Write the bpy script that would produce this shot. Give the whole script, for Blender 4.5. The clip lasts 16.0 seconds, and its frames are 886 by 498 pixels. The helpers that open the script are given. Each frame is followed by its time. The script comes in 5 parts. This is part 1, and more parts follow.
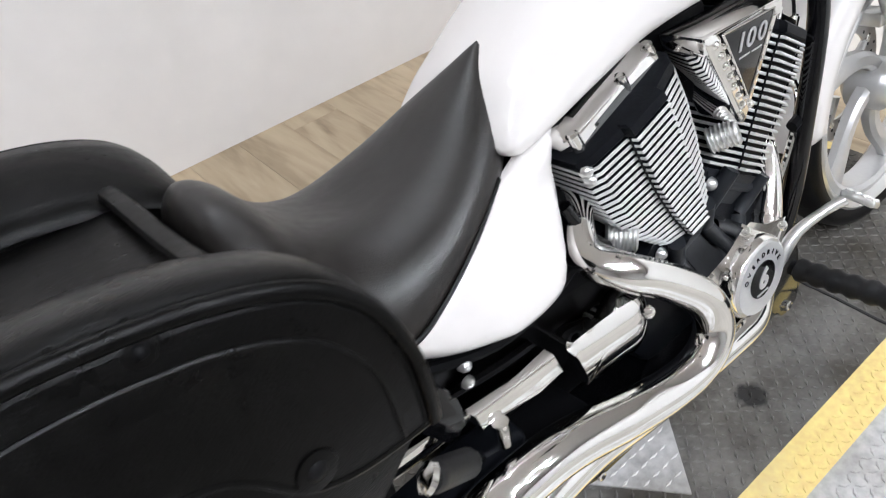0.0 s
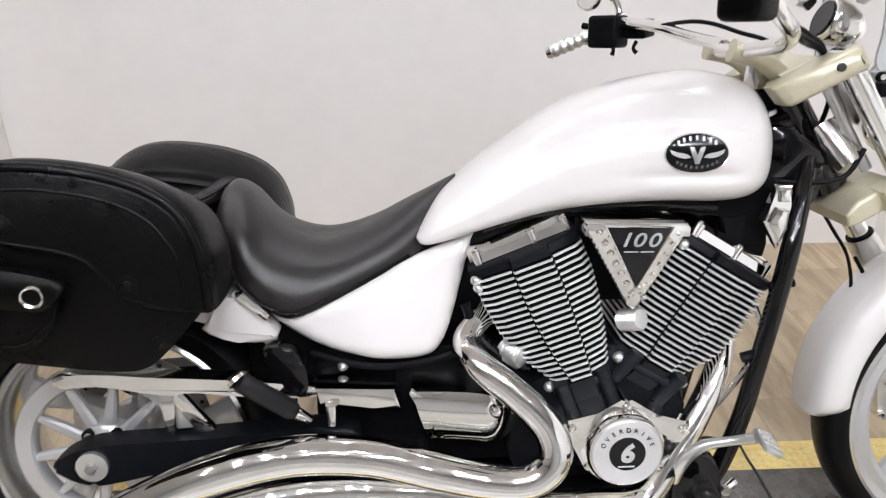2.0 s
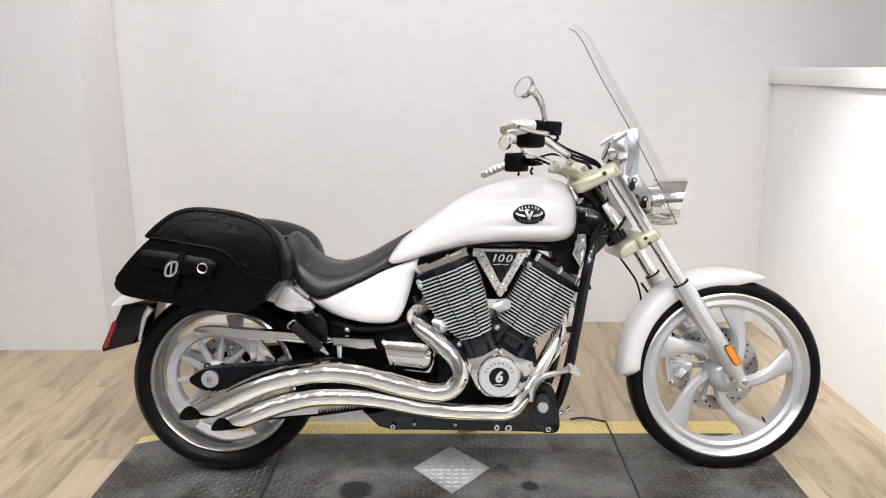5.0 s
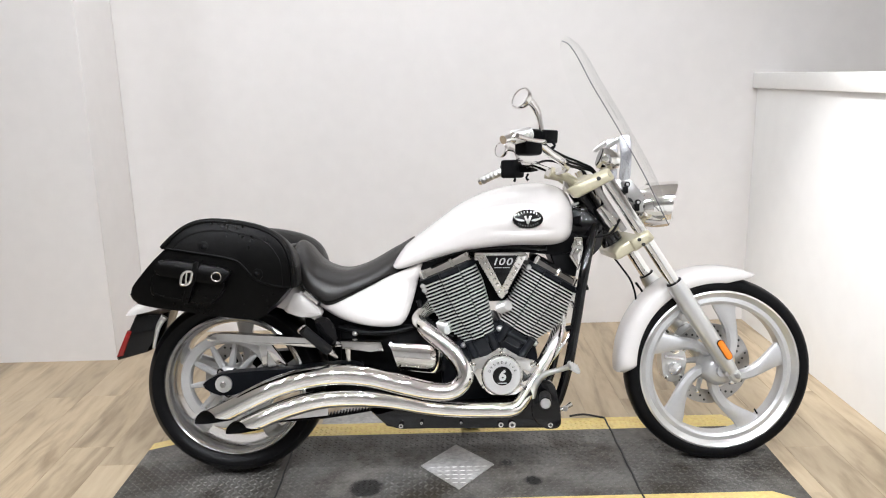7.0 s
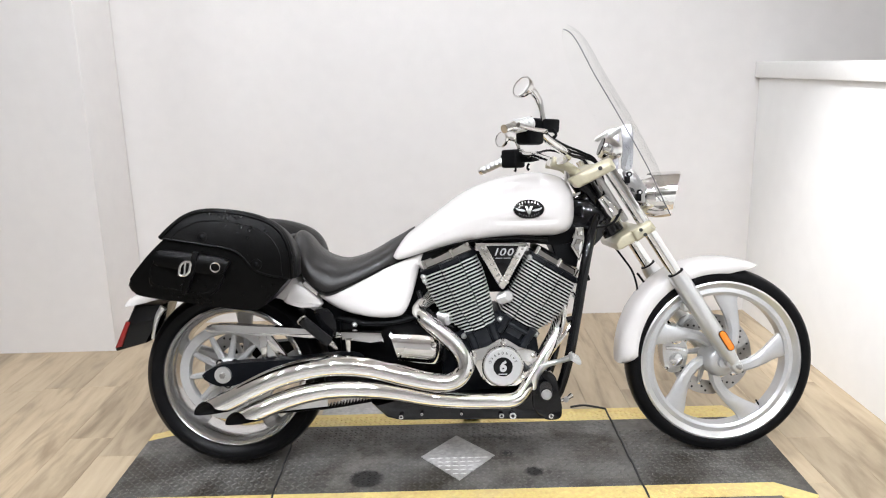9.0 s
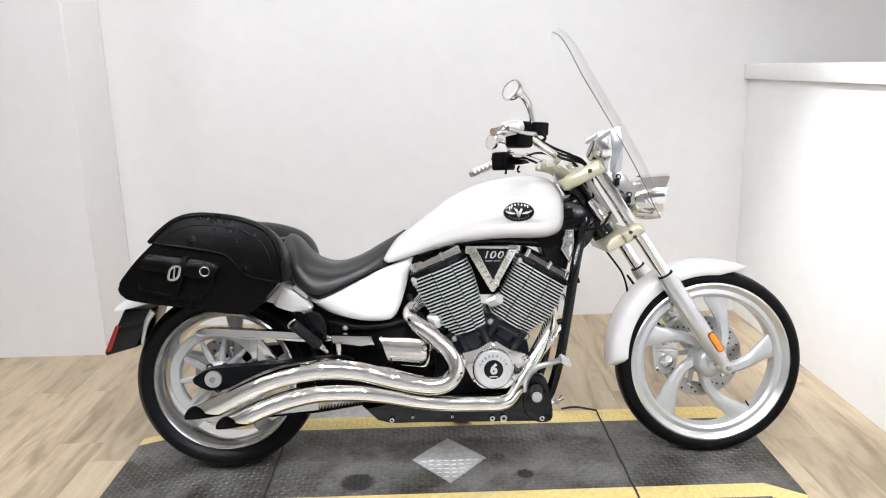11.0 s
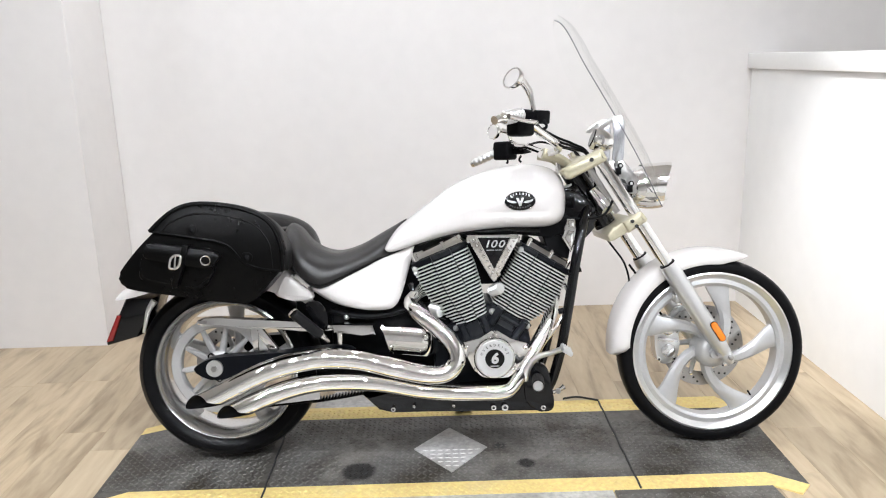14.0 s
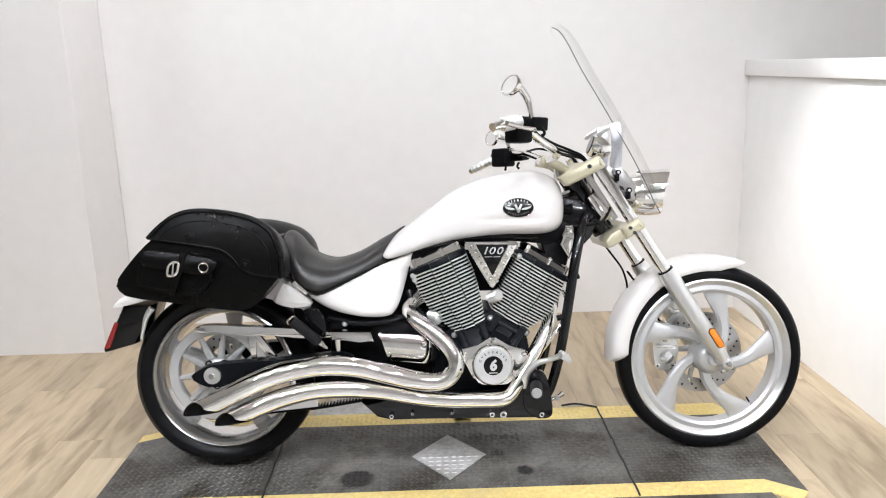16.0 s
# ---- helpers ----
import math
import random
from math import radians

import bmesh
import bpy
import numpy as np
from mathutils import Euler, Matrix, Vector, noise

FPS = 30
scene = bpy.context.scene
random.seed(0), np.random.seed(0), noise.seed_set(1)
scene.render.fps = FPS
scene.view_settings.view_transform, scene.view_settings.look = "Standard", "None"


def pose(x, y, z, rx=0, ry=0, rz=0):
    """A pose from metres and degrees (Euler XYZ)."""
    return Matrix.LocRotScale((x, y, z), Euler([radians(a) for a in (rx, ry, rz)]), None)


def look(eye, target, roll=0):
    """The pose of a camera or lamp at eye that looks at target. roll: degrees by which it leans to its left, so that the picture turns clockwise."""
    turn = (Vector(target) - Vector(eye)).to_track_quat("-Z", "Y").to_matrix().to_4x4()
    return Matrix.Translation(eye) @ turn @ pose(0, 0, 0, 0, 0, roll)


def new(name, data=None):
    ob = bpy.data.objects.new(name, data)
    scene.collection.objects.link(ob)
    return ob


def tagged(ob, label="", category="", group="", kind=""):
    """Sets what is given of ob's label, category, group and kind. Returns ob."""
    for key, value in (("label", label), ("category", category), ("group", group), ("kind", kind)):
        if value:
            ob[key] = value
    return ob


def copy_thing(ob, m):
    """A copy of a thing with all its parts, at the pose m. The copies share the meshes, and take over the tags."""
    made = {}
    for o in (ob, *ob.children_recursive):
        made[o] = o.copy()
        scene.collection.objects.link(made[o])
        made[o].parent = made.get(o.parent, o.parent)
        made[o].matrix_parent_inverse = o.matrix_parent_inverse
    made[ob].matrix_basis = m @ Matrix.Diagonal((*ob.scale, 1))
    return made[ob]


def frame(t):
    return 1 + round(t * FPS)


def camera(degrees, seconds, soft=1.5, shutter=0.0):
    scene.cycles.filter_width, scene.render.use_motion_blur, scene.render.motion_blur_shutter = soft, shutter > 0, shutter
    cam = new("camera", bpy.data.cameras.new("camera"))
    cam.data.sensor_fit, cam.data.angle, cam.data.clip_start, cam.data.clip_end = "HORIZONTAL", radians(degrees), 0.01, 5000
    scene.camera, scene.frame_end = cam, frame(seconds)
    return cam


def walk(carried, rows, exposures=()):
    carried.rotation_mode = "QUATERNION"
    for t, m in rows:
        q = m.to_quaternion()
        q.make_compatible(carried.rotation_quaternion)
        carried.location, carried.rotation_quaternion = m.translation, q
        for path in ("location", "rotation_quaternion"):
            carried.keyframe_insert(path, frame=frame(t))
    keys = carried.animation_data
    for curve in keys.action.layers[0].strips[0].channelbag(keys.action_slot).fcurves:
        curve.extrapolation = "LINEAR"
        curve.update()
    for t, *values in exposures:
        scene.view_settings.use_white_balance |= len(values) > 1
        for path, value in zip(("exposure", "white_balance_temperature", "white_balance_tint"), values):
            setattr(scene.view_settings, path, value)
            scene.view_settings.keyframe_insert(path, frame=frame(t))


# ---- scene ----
cam = camera(60.6, 16.0, soft=1.1, shutter=0.2)
PATH = [
    (0, (0.101, -0.543, 1.180), (0.986, 0.714, -0.110), -8.4),
    (0.5, (0.410, -0.524, 1.177), (1.085, 0.818, -0.139), -9.7),
    (1, (0.586, -0.607, 1.13), (1.034, 0.947, -0.047), 1.6),
    (1.5, (0.578, -0.809, 1.136), (0.925, 0.914, 0.191), 2.8),
    (2, (0.589, -1.167, 1.221), (0.656, 0.647, 0.382), -0.4),
    (2.5, (0.711, -1.556, 1.267), (0.709, 0.324, 0.583), 1.9),
    (3, (0.711, -1.846, 1.262), (0.737, 0.062, 0.665), -0.9),
    (3.5, (0.726, -2.043, 1.282), (0.731, -0.129, 0.701), -0.6),
    (4, (0.805, -2.18, 1.283), (0.772, -0.25, 0.761), 0.3),
    (6.5, (0.745, -2.44, 1.315), (0.758, -0.491, 0.869), -1.3),
    (7, (0.743, -2.446, 1.315), (0.752, -0.497, 0.868), -1.3),
    (7.5, (0.737, -2.443, 1.32), (0.741, -0.494, 0.869), -1.6),
    (8, (0.737, -2.442, 1.322), (0.736, -0.495, 0.862), -1.4),
    (8.5, (0.736, -2.442, 1.311), (0.749, -0.495, 0.855), -1.7),
    (9, (0.741, -2.43, 1.31), (0.75, -0.486, 0.839), -1.3),
    (11.5, (0.753, -2.43, 1.319), (0.783, -0.486, 0.849), -1.4),
    (12, (0.757, -2.429, 1.3), (0.783, -0.485, 0.828), -1.2),
    (12.5, (0.758, -2.435, 1.303), (0.773, -0.492, 0.83), -1.4),
    (13, (0.757, -2.433, 1.307), (0.769, -0.491, 0.829), -1.6),
    (13.5, (0.751, -2.429, 1.301), (0.775, -0.489, 0.818), -1.4),
    (14, (0.756, -2.428, 1.304), (0.775, -0.489, 0.817), -1.5),
    (14.5, (0.753, -2.43, 1.301), (0.775, -0.487, 0.824), -1.4),
    (15, (0.755, -2.427, 1.304), (0.773, -0.483, 0.834), -1.3),
    (15.5, (0.753, -2.425, 1.305), (0.779, -0.482, 0.834), -1.5),
    (16, (0.755, -2.427, 1.305), (0.78, -0.483, 0.834), -1.5),
]

walk(cam, [(t, look(eye, target, roll)) for t, eye, target, roll in PATH],
     [(0.0, 0.78, 6130, 11), (0.5, 0.78, 6130, 11), (1.0, 0.77, 6130, 10), (2.0, 0.70, 6290, 13), (2.5, 0.69, 6340, 13), (3.5, 0.68, 6390, 14),
      (6.5, 0.75, 6340, 11), (9.0, 0.82, 6270, 11), (11.5, 0.86, 6210, 10), (16.0, 0.86, 6270, 11)])

# ---- world, lamps, exposure ----
world = bpy.data.worlds.new("world")
world.use_nodes = True
world.node_tree.nodes["Background"].inputs[0].default_value = (0.9, 0.93, 1.0, 1)
world.node_tree.nodes["Background"].inputs[1].default_value = 0.05
scene.world = world


rng = random.Random(5)
LAMPS = [(-1.05 + 0.36 * i + rng.uniform(-0.13, 0.13), y + rng.uniform(-0.12, 0.12)) for y in (-1.60, -2.25, -2.90) for i in range(12) if i % 4 != 3 or y < -2.5]
LAMPS += [(-1.2 + 0.95 * i, 0.80) for i in range(4)]
BULB = 0.038
LAMP_GLOW = 330.0

# Unseen spot, added to make the bright patch on the right wall.
spot = bpy.data.lights.new("wall_spot_lamp", "SPOT")
spot.energy, spot.color, spot.spot_size, spot.spot_blend, spot.shadow_soft_size = 190, (1.0, 0.98, 0.95), radians(34), 1.0, 0.06
new("wall_spot_lamp", spot).matrix_world = look((1.10, -0.6, 2.7), (2.39, 0.40, 0.74))

# ---- materials ----


def mat(name, colour, rough=0.5, metal=0.0, coat=0.0, vary=0.0, scale=20.0, bump=0.0, bscale=200.0, spec=0.5, rvary=0.0):
    """A surface with variation at two scales and fine relief."""
    m = bpy.data.materials.new(name)
    m.use_nodes = True
    n, k = m.node_tree.nodes, m.node_tree.links
    b = n["Principled BSDF"]
    b.inputs["Base Color"].default_value = (*colour, 1)
    b.inputs["Roughness"].default_value = rough
    b.inputs["Metallic"].default_value = metal
    b.inputs["Coat Weight"].default_value = coat
    b.inputs["Coat Roughness"].default_value = 0.04
    b.inputs["Specular IOR Level"].default_value = spec
    tc = n.new("ShaderNodeTexCoord")
    if vary or rvary:
        t1, t2 = n.new("ShaderNodeTexNoise"), n.new("ShaderNodeTexNoise")
        t1.inputs["Scale"].default_value, t2.inputs["Scale"].default_value = scale, scale * 9
        t1.inputs["Detail"].default_value = 4
        mx = n.new("ShaderNodeMath")
        mx.operation = "ADD"
        for t, i in ((t1, 0), (t2, 1)):
            k.new(tc.outputs["Object"], t.inputs["Vector"])
            k.new(t.outputs["Fac"], mx.inputs[i])
        if vary:
            r = n.new("ShaderNodeMapRange")
            r.inputs["From Min"].default_value, r.inputs["From Max"].default_value = 0.7, 1.3
            r.inputs["To Min"].default_value, r.inputs["To Max"].default_value = 1 - vary, 1 + vary
            k.new(mx.outputs[0], r.inputs["Value"])
            v = n.new("ShaderNodeVectorMath")
            v.operation = "SCALE"
            v.inputs[0].default_value = colour
            k.new(r.outputs[0], v.inputs["Scale"])
            k.new(v.outputs[0], b.inputs["Base Color"])
        if rvary:
            r2 = n.new("ShaderNodeMapRange")
            r2.inputs["From Min"].default_value, r2.inputs["From Max"].default_value = 0.7, 1.3
            r2.inputs["To Min"].default_value, r2.inputs["To Max"].default_value = max(0.02, rough - rvary), rough + rvary
            k.new(mx.outputs[0], r2.inputs["Value"])
            k.new(r2.outputs[0], b.inputs["Roughness"])
    if bump:
        tb = n.new("ShaderNodeTexNoise")
        tb.inputs["Scale"].default_value, tb.inputs["Detail"].default_value = bscale, 5
        k.new(tc.outputs["Object"], tb.inputs["Vector"])
        bp = n.new("ShaderNodeBump")
        bp.inputs["Strength"].default_value, bp.inputs["Distance"].default_value = bump, 0.002
        k.new(tb.outputs["Fac"], bp.inputs["Height"])
        k.new(bp.outputs[0], b.inputs["Normal"])
    return m


def leather_material(name, colour, rough=0.45, spec=0.15):
    m = mat(name, colour, rough, vary=0.18, scale=9, rvary=0.06, spec=spec)
    n, k = m.node_tree.nodes, m.node_tree.links
    tc = n.new("ShaderNodeTexCoord")
    v = n.new("ShaderNodeTexVoronoi")
    v.inputs["Scale"].default_value = 520
    w = n.new("ShaderNodeTexNoise")
    w.inputs["Scale"].default_value = 26
    k.new(tc.outputs["Object"], v.inputs["Vector"])
    k.new(tc.outputs["Object"], w.inputs["Vector"])
    b1, b2 = n.new("ShaderNodeBump"), n.new("ShaderNodeBump")
    b1.inputs["Strength"].default_value, b1.inputs["Distance"].default_value = 0.25, 0.0008
    b2.inputs["Strength"].default_value, b2.inputs["Distance"].default_value = 0.2, 0.006
    k.new(v.outputs["Distance"], b1.inputs["Height"])
    k.new(w.outputs["Fac"], b2.inputs["Height"])
    k.new(b1.outputs[0], b2.inputs["Normal"])
    k.new(b2.outputs[0], n["Principled BSDF"].inputs["Normal"])
    return m


def wood_material():
    m = bpy.data.materials.new("vinyl_wood")
    m.use_nodes = True
    n, k = m.node_tree.nodes, m.node_tree.links
    b = n["Principled BSDF"]
    info, tc = n.new("ShaderNodeObjectInfo"), n.new("ShaderNodeTexCoord")
    shift = n.new("ShaderNodeVectorMath")
    shift.operation = "MULTIPLY_ADD"
    k.new(info.outputs["Random"], shift.inputs[0])
    shift.inputs[1].default_value = (31, 57, 13)
    k.new(tc.outputs["Object"], shift.inputs[2])
    mp = n.new("ShaderNodeMapping")
    mp.inputs["Scale"].default_value = (6, 1.0, 1)
    k.new(shift.outputs[0], mp.inputs["Vector"])
    a, c = n.new("ShaderNodeTexNoise"), n.new("ShaderNodeTexNoise")
    a.inputs["Scale"].default_value, a.inputs["Detail"].default_value, a.inputs["Distortion"].default_value = 1.6, 6, 1.4
    c.inputs["Scale"].default_value, c.inputs["Detail"].default_value = 9, 6
    k.new(mp.outputs[0], a.inputs["Vector"])
    k.new(mp.outputs[0], c.inputs["Vector"])
    ramp = n.new("ShaderNodeValToRGB")
    e = ramp.color_ramp.elements
    e[0].position, e[0].color = 0.26, (0.240, 0.178, 0.110, 1)
    e[1].position, e[1].color = 0.75, (0.505, 0.411, 0.281, 1)
    mid = ramp.color_ramp.elements.new(0.5)
    mid.color = (0.42, 0.329, 0.216, 1)
    ad = n.new("ShaderNodeMath")
    ad.operation = "MULTIPLY_ADD"
    k.new(c.outputs["Fac"], ad.inputs[0])
    ad.inputs[1].default_value = 0.28
    sub = n.new("ShaderNodeMath")
    sub.operation = "SUBTRACT"
    sub.inputs[1].default_value = 0.14
    k.new(a.outputs["Fac"], sub.inputs[0])
    k.new(sub.outputs[0], ad.inputs[2])
    k.new(ad.outputs[0], ramp.inputs["Fac"])
    hsv = n.new("ShaderNodeHueSaturation")
    r = n.new("ShaderNodeMapRange")
    r.inputs["To Min"].default_value, r.inputs["To Max"].default_value = 0.88, 1.15
    k.new(info.outputs["Random"], r.inputs["Value"])
    k.new(r.outputs[0], hsv.inputs["Value"])
    k.new(ramp.outputs[0], hsv.inputs["Color"])
    k.new(hsv.outputs[0], b.inputs["Base Color"])
    b.inputs["Roughness"].default_value = 0.38
    bp = n.new("ShaderNodeBump")
    bp.inputs["Strength"].default_value, bp.inputs["Distance"].default_value = 0.2, 0.001
    k.new(c.outputs["Fac"], bp.inputs["Height"])
    k.new(bp.outputs[0], b.inputs["Normal"])
    return m


def deck_material(name, colour, dirt, stains=()):
    """Worn steel plate with dull dirt and a few oil spots (x, y, radius)."""
    m = bpy.data.materials.new(name)
    m.use_nodes = True
    n, k = m.node_tree.nodes, m.node_tree.links
    b = n["Principled BSDF"]
    tc = n.new("ShaderNodeTexCoord")
    t1, t2 = n.new("ShaderNodeTexNoise"), n.new("ShaderNodeTexNoise")
    t1.inputs["Scale"].default_value, t1.inputs["Detail"].default_value = 5, 7
    t2.inputs["Scale"].default_value, t2.inputs["Detail"].default_value = 60, 5
    for t in (t1, t2):
        k.new(tc.outputs["Object"], t.inputs["Vector"])
    mx = n.new("ShaderNodeMix")
    mx.data_type = "RGBA"
    r = n.new("ShaderNodeMapRange")
    r.inputs["From Min"].default_value, r.inputs["From Max"].default_value = 0.38, 0.66
    k.new(t1.outputs["Fac"], r.inputs["Value"])
    k.new(r.outputs[0], mx.inputs[0])
    mx.inputs[6].default_value, mx.inputs[7].default_value = (*dirt, 1), (*colour, 1)
    out = mx.outputs[2]
    fine = n.new("ShaderNodeMix")
    fine.data_type, fine.blend_type = "RGBA", "OVERLAY"
    fine.inputs[0].default_value = 0.5
    k.new(out, fine.inputs[6])
    k.new(t2.outputs["Fac"], fine.inputs[7])
    dust, rd, md = n.new("ShaderNodeTexNoise"), n.new("ShaderNodeMapRange"), n.new("ShaderNodeMix")
    dust.inputs["Scale"].default_value, dust.inputs["Detail"].default_value, dust.inputs["Roughness"].default_value = 3.2, 9, 0.72
    k.new(tc.outputs["Object"], dust.inputs["Vector"])
    rd.inputs["From Min"].default_value, rd.inputs["From Max"].default_value = 0.50, 0.72
    rd.inputs["To Max"].default_value = 0.8
    k.new(dust.outputs["Fac"], rd.inputs["Value"])
    md.data_type = "RGBA"
    md.inputs[7].default_value = (*(0.62 * v + 0.38 * q for v, q in zip(colour, (0.42, 0.39, 0.34))), 1)
    k.new(rd.outputs[0], md.inputs[0])
    k.new(fine.outputs[2], md.inputs[6])
    hs = n.new("ShaderNodeHueSaturation")
    hs.inputs["Saturation"].default_value = 0.75
    k.new(md.outputs[2], hs.inputs["Color"])
    out = hs.outputs[0]
    for x, y, rad in stains:
        d = n.new("ShaderNodeVectorMath")
        d.operation = "DISTANCE"
        k.new(tc.outputs["Object"], d.inputs[0])
        d.inputs[1].default_value = (x, y, 0)
        w = n.new("ShaderNodeMath")
        w.operation = "MULTIPLY_ADD"
        k.new(t2.outputs["Fac"], w.inputs[0])
        w.inputs[1].default_value = -rad * 0.7
        k.new(d.outputs["Value"], w.inputs[2])
        rr = n.new("ShaderNodeMapRange")
        rr.inputs["From Min"].default_value, rr.inputs["From Max"].default_value = 0.45 * rad, 0.72 * rad
        k.new(w.outputs[0], rr.inputs["Value"])
        sm = n.new("ShaderNodeMix")
        sm.data_type = "RGBA"
        sm.inputs[6].default_value = (0.018, 0.017, 0.016, 1)
        k.new(rr.outputs[0], sm.inputs[0])
        k.new(out, sm.inputs[7])
        out = sm.outputs[2]
    k.new(out, b.inputs["Base Color"])
    b.inputs["Roughness"].default_value, b.inputs["Metallic"].default_value = 0.5, 0.25
    bp = n.new("ShaderNodeBump")
    bp.inputs["Strength"].default_value, bp.inputs["Distance"].default_value = 0.3, 0.001
    k.new(t2.outputs["Fac"], bp.inputs["Height"])
    k.new(bp.outputs[0], b.inputs["Normal"])
    return m


def clear_material(name):
    """Clear acrylic: mostly see-through, with a weak gloss that grows at a slant."""
    m = bpy.data.materials.new(name)
    m.use_nodes = True
    n, k = m.node_tree.nodes, m.node_tree.links
    n.remove(n["Principled BSDF"])
    t, g, x, f, w = (n.new("ShaderNodeBsdfTransparent"), n.new("ShaderNodeBsdfGlossy"), n.new("ShaderNodeMixShader"), n.new("ShaderNodeFresnel"), n.new("ShaderNodeMath"))
    t.inputs[0].default_value = (0.985, 0.988, 0.985, 1)
    g.inputs["Roughness"].default_value = 0.12
    f.inputs[0].default_value = 1.10
    w.operation = "MULTIPLY"
    w.inputs[1].default_value = 0.30
    k.new(f.outputs[0], w.inputs[0])
    k.new(w.outputs[0], x.inputs[0])
    k.new(t.outputs[0], x.inputs[1])
    k.new(g.outputs[0], x.inputs[2])
    k.new(x.outputs[0], n["Material Output"].inputs[0])
    return m


WALL = mat("white_wall_paint", (0.76, 0.735, 0.715), 0.55, vary=0.02, scale=1.5, bump=0.08, bscale=90)
WALL_SIDE = mat("white_panel_paint", (0.82, 0.815, 0.80), 0.32, vary=0.02, scale=1.2, bump=0.04, bscale=60)
GREY_WALL = mat("grey_wall_paint", (0.38, 0.37, 0.36), 0.6, vary=0.03, scale=2, bump=0.05)
FRONT_WALL = mat("light_grey_wall_paint", (0.60, 0.59, 0.575), 0.6, vary=0.03, scale=2, bump=0.05)
CEILING = mat("ceiling_paint", (0.70, 0.69, 0.68), 0.8, vary=0.03, scale=2)
TRIM = mat("white_trim_paint", (0.82, 0.81, 0.79), 0.4, vary=0.02, scale=5)
WOOD = wood_material()
FRONT_FLOOR = mat("worn_shop_floor", (0.285, 0.265, 0.235), 0.45, vary=0.15, scale=4, bump=0.1)
# Worn and dirty; base also darkened to deepen the shade under the motorcycle.
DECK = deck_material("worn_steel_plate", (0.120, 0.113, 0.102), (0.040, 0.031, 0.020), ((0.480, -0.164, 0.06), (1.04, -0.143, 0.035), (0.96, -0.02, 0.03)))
DECK_LIGHT = deck_material("bare_steel_plate", (0.52, 0.51, 0.5), (0.33, 0.31, 0.28))
DECK_BRIGHT = deck_material("scuffed_steel", (0.72, 0.71, 0.70), (0.6, 0.58, 0.55))
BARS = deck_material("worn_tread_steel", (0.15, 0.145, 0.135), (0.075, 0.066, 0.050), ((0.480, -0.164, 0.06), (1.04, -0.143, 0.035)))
YELLOW = deck_material("yellow_floor_paint", (0.80, 0.58, 0.06), (0.72, 0.50, 0.05))
PEG_RUBBER = mat("peg_rubber", (0.008, 0.008, 0.0085), 0.45, spec=0.2, vary=0.2, scale=40, bump=0.1)
RUBBER = mat("tyre_rubber", (0.0035, 0.0035, 0.004), 0.34, spec=0.11, vary=0.2, scale=30, bump=0.15, bscale=300)
SEAM = mat("dark_seam_rubber", (0.02, 0.02, 0.02), 0.7, vary=0.2)
WHITE = mat("pearl_white_paint", (0.64, 0.612, 0.592), 0.3, coat=0.7, vary=0.015, scale=3)
BLACK = mat("gloss_black_paint", (0.0025, 0.0025, 0.003), 0.08, coat=0.15, spec=0.35, vary=0.2, scale=12)
MATT = mat("black_plastic", (0.004, 0.004, 0.0045), 0.42, spec=0.06, vary=0.2, scale=30, bump=0.1)
ENGINE = mat("black_engine_coating", (0.0045, 0.005, 0.0065), 0.36, spec=0.08, vary=0.2, scale=40, bump=0.2, bscale=500)
CHROME = mat("chrome", (0.86, 0.85, 0.83), 0.045, 1.0, rvary=0.015, scale=15)
POLISHED = mat("polished_aluminium", (0.82, 0.82, 0.82), 0.16, 1.0, vary=0.04, scale=20, rvary=0.05)
SILVER = mat("silver_wheel_paint", (0.53, 0.53, 0.53), 0.36, 0.55, coat=0.4, vary=0.03, scale=12)
RIM = mat("polished_rim", (0.76, 0.76, 0.76), 0.20, 1.0, vary=0.04, scale=20, rvary=0.03)
SATIN = mat("satin_aluminium", (0.72, 0.72, 0.71), 0.3, 0.9, vary=0.02, scale=18)
FIN_EDGE = mat("machined_fin_edge", (0.70, 0.70, 0.69), 0.38, 0.5, vary=0.05, scale=60)
CASE = mat("blue_black_crankcase", (0.010, 0.0115, 0.0145), 0.45, spec=0.25, vary=0.15, scale=40, bump=0.15, bscale=500)
CREAM = mat("cream_metal", (0.52, 0.48, 0.345), 0.36, 0.3, coat=0.3, vary=0.06, scale=14)
LEATHER = leather_material("black_leather", (0.0018, 0.0017, 0.0016), 0.32, 0.10)
SEAT_SKIN = leather_material("black_seat_vinyl", (0.009, 0.0075, 0.0066), 0.38, 0.42)
ORANGE = mat("orange_reflector", (0.85, 0.22, 0.01), 0.2, coat=0.6, vary=0.1, scale=200)
RED = mat("red_lens", (0.22, 0.010, 0.008), 0.15, coat=0.8, vary=0.1, scale=120)
CLEAR = clear_material("clear_screen")
SCREEN_EDGE = mat("screen_edge", (0.10, 0.10, 0.11), 0.3, vary=0.1)
MIRROR = mat("mirror_glass", (0.9, 0.9, 0.9), 0.01, 1.0)
BRACKET = mat("brushed_bracket_steel", (0.60, 0.61, 0.64), 0.24, 0.9, vary=0.01, scale=8)
LENS = mat("headlight_lens", (0.75, 0.78, 0.8), 0.08, 0.6, vary=0.1, scale=80)
STEEL = mat("brake_steel", (0.45, 0.44, 0.43), 0.3, 1.0, vary=0.1, scale=50)
BADGE_DARK = mat("dark_silver_badge", (0.10, 0.10, 0.10), 0.5, 0.3, vary=0.05)
BADGE = mat("dull_silver_badge", (0.40, 0.40, 0.40), 0.45, 0.4, vary=0.05)
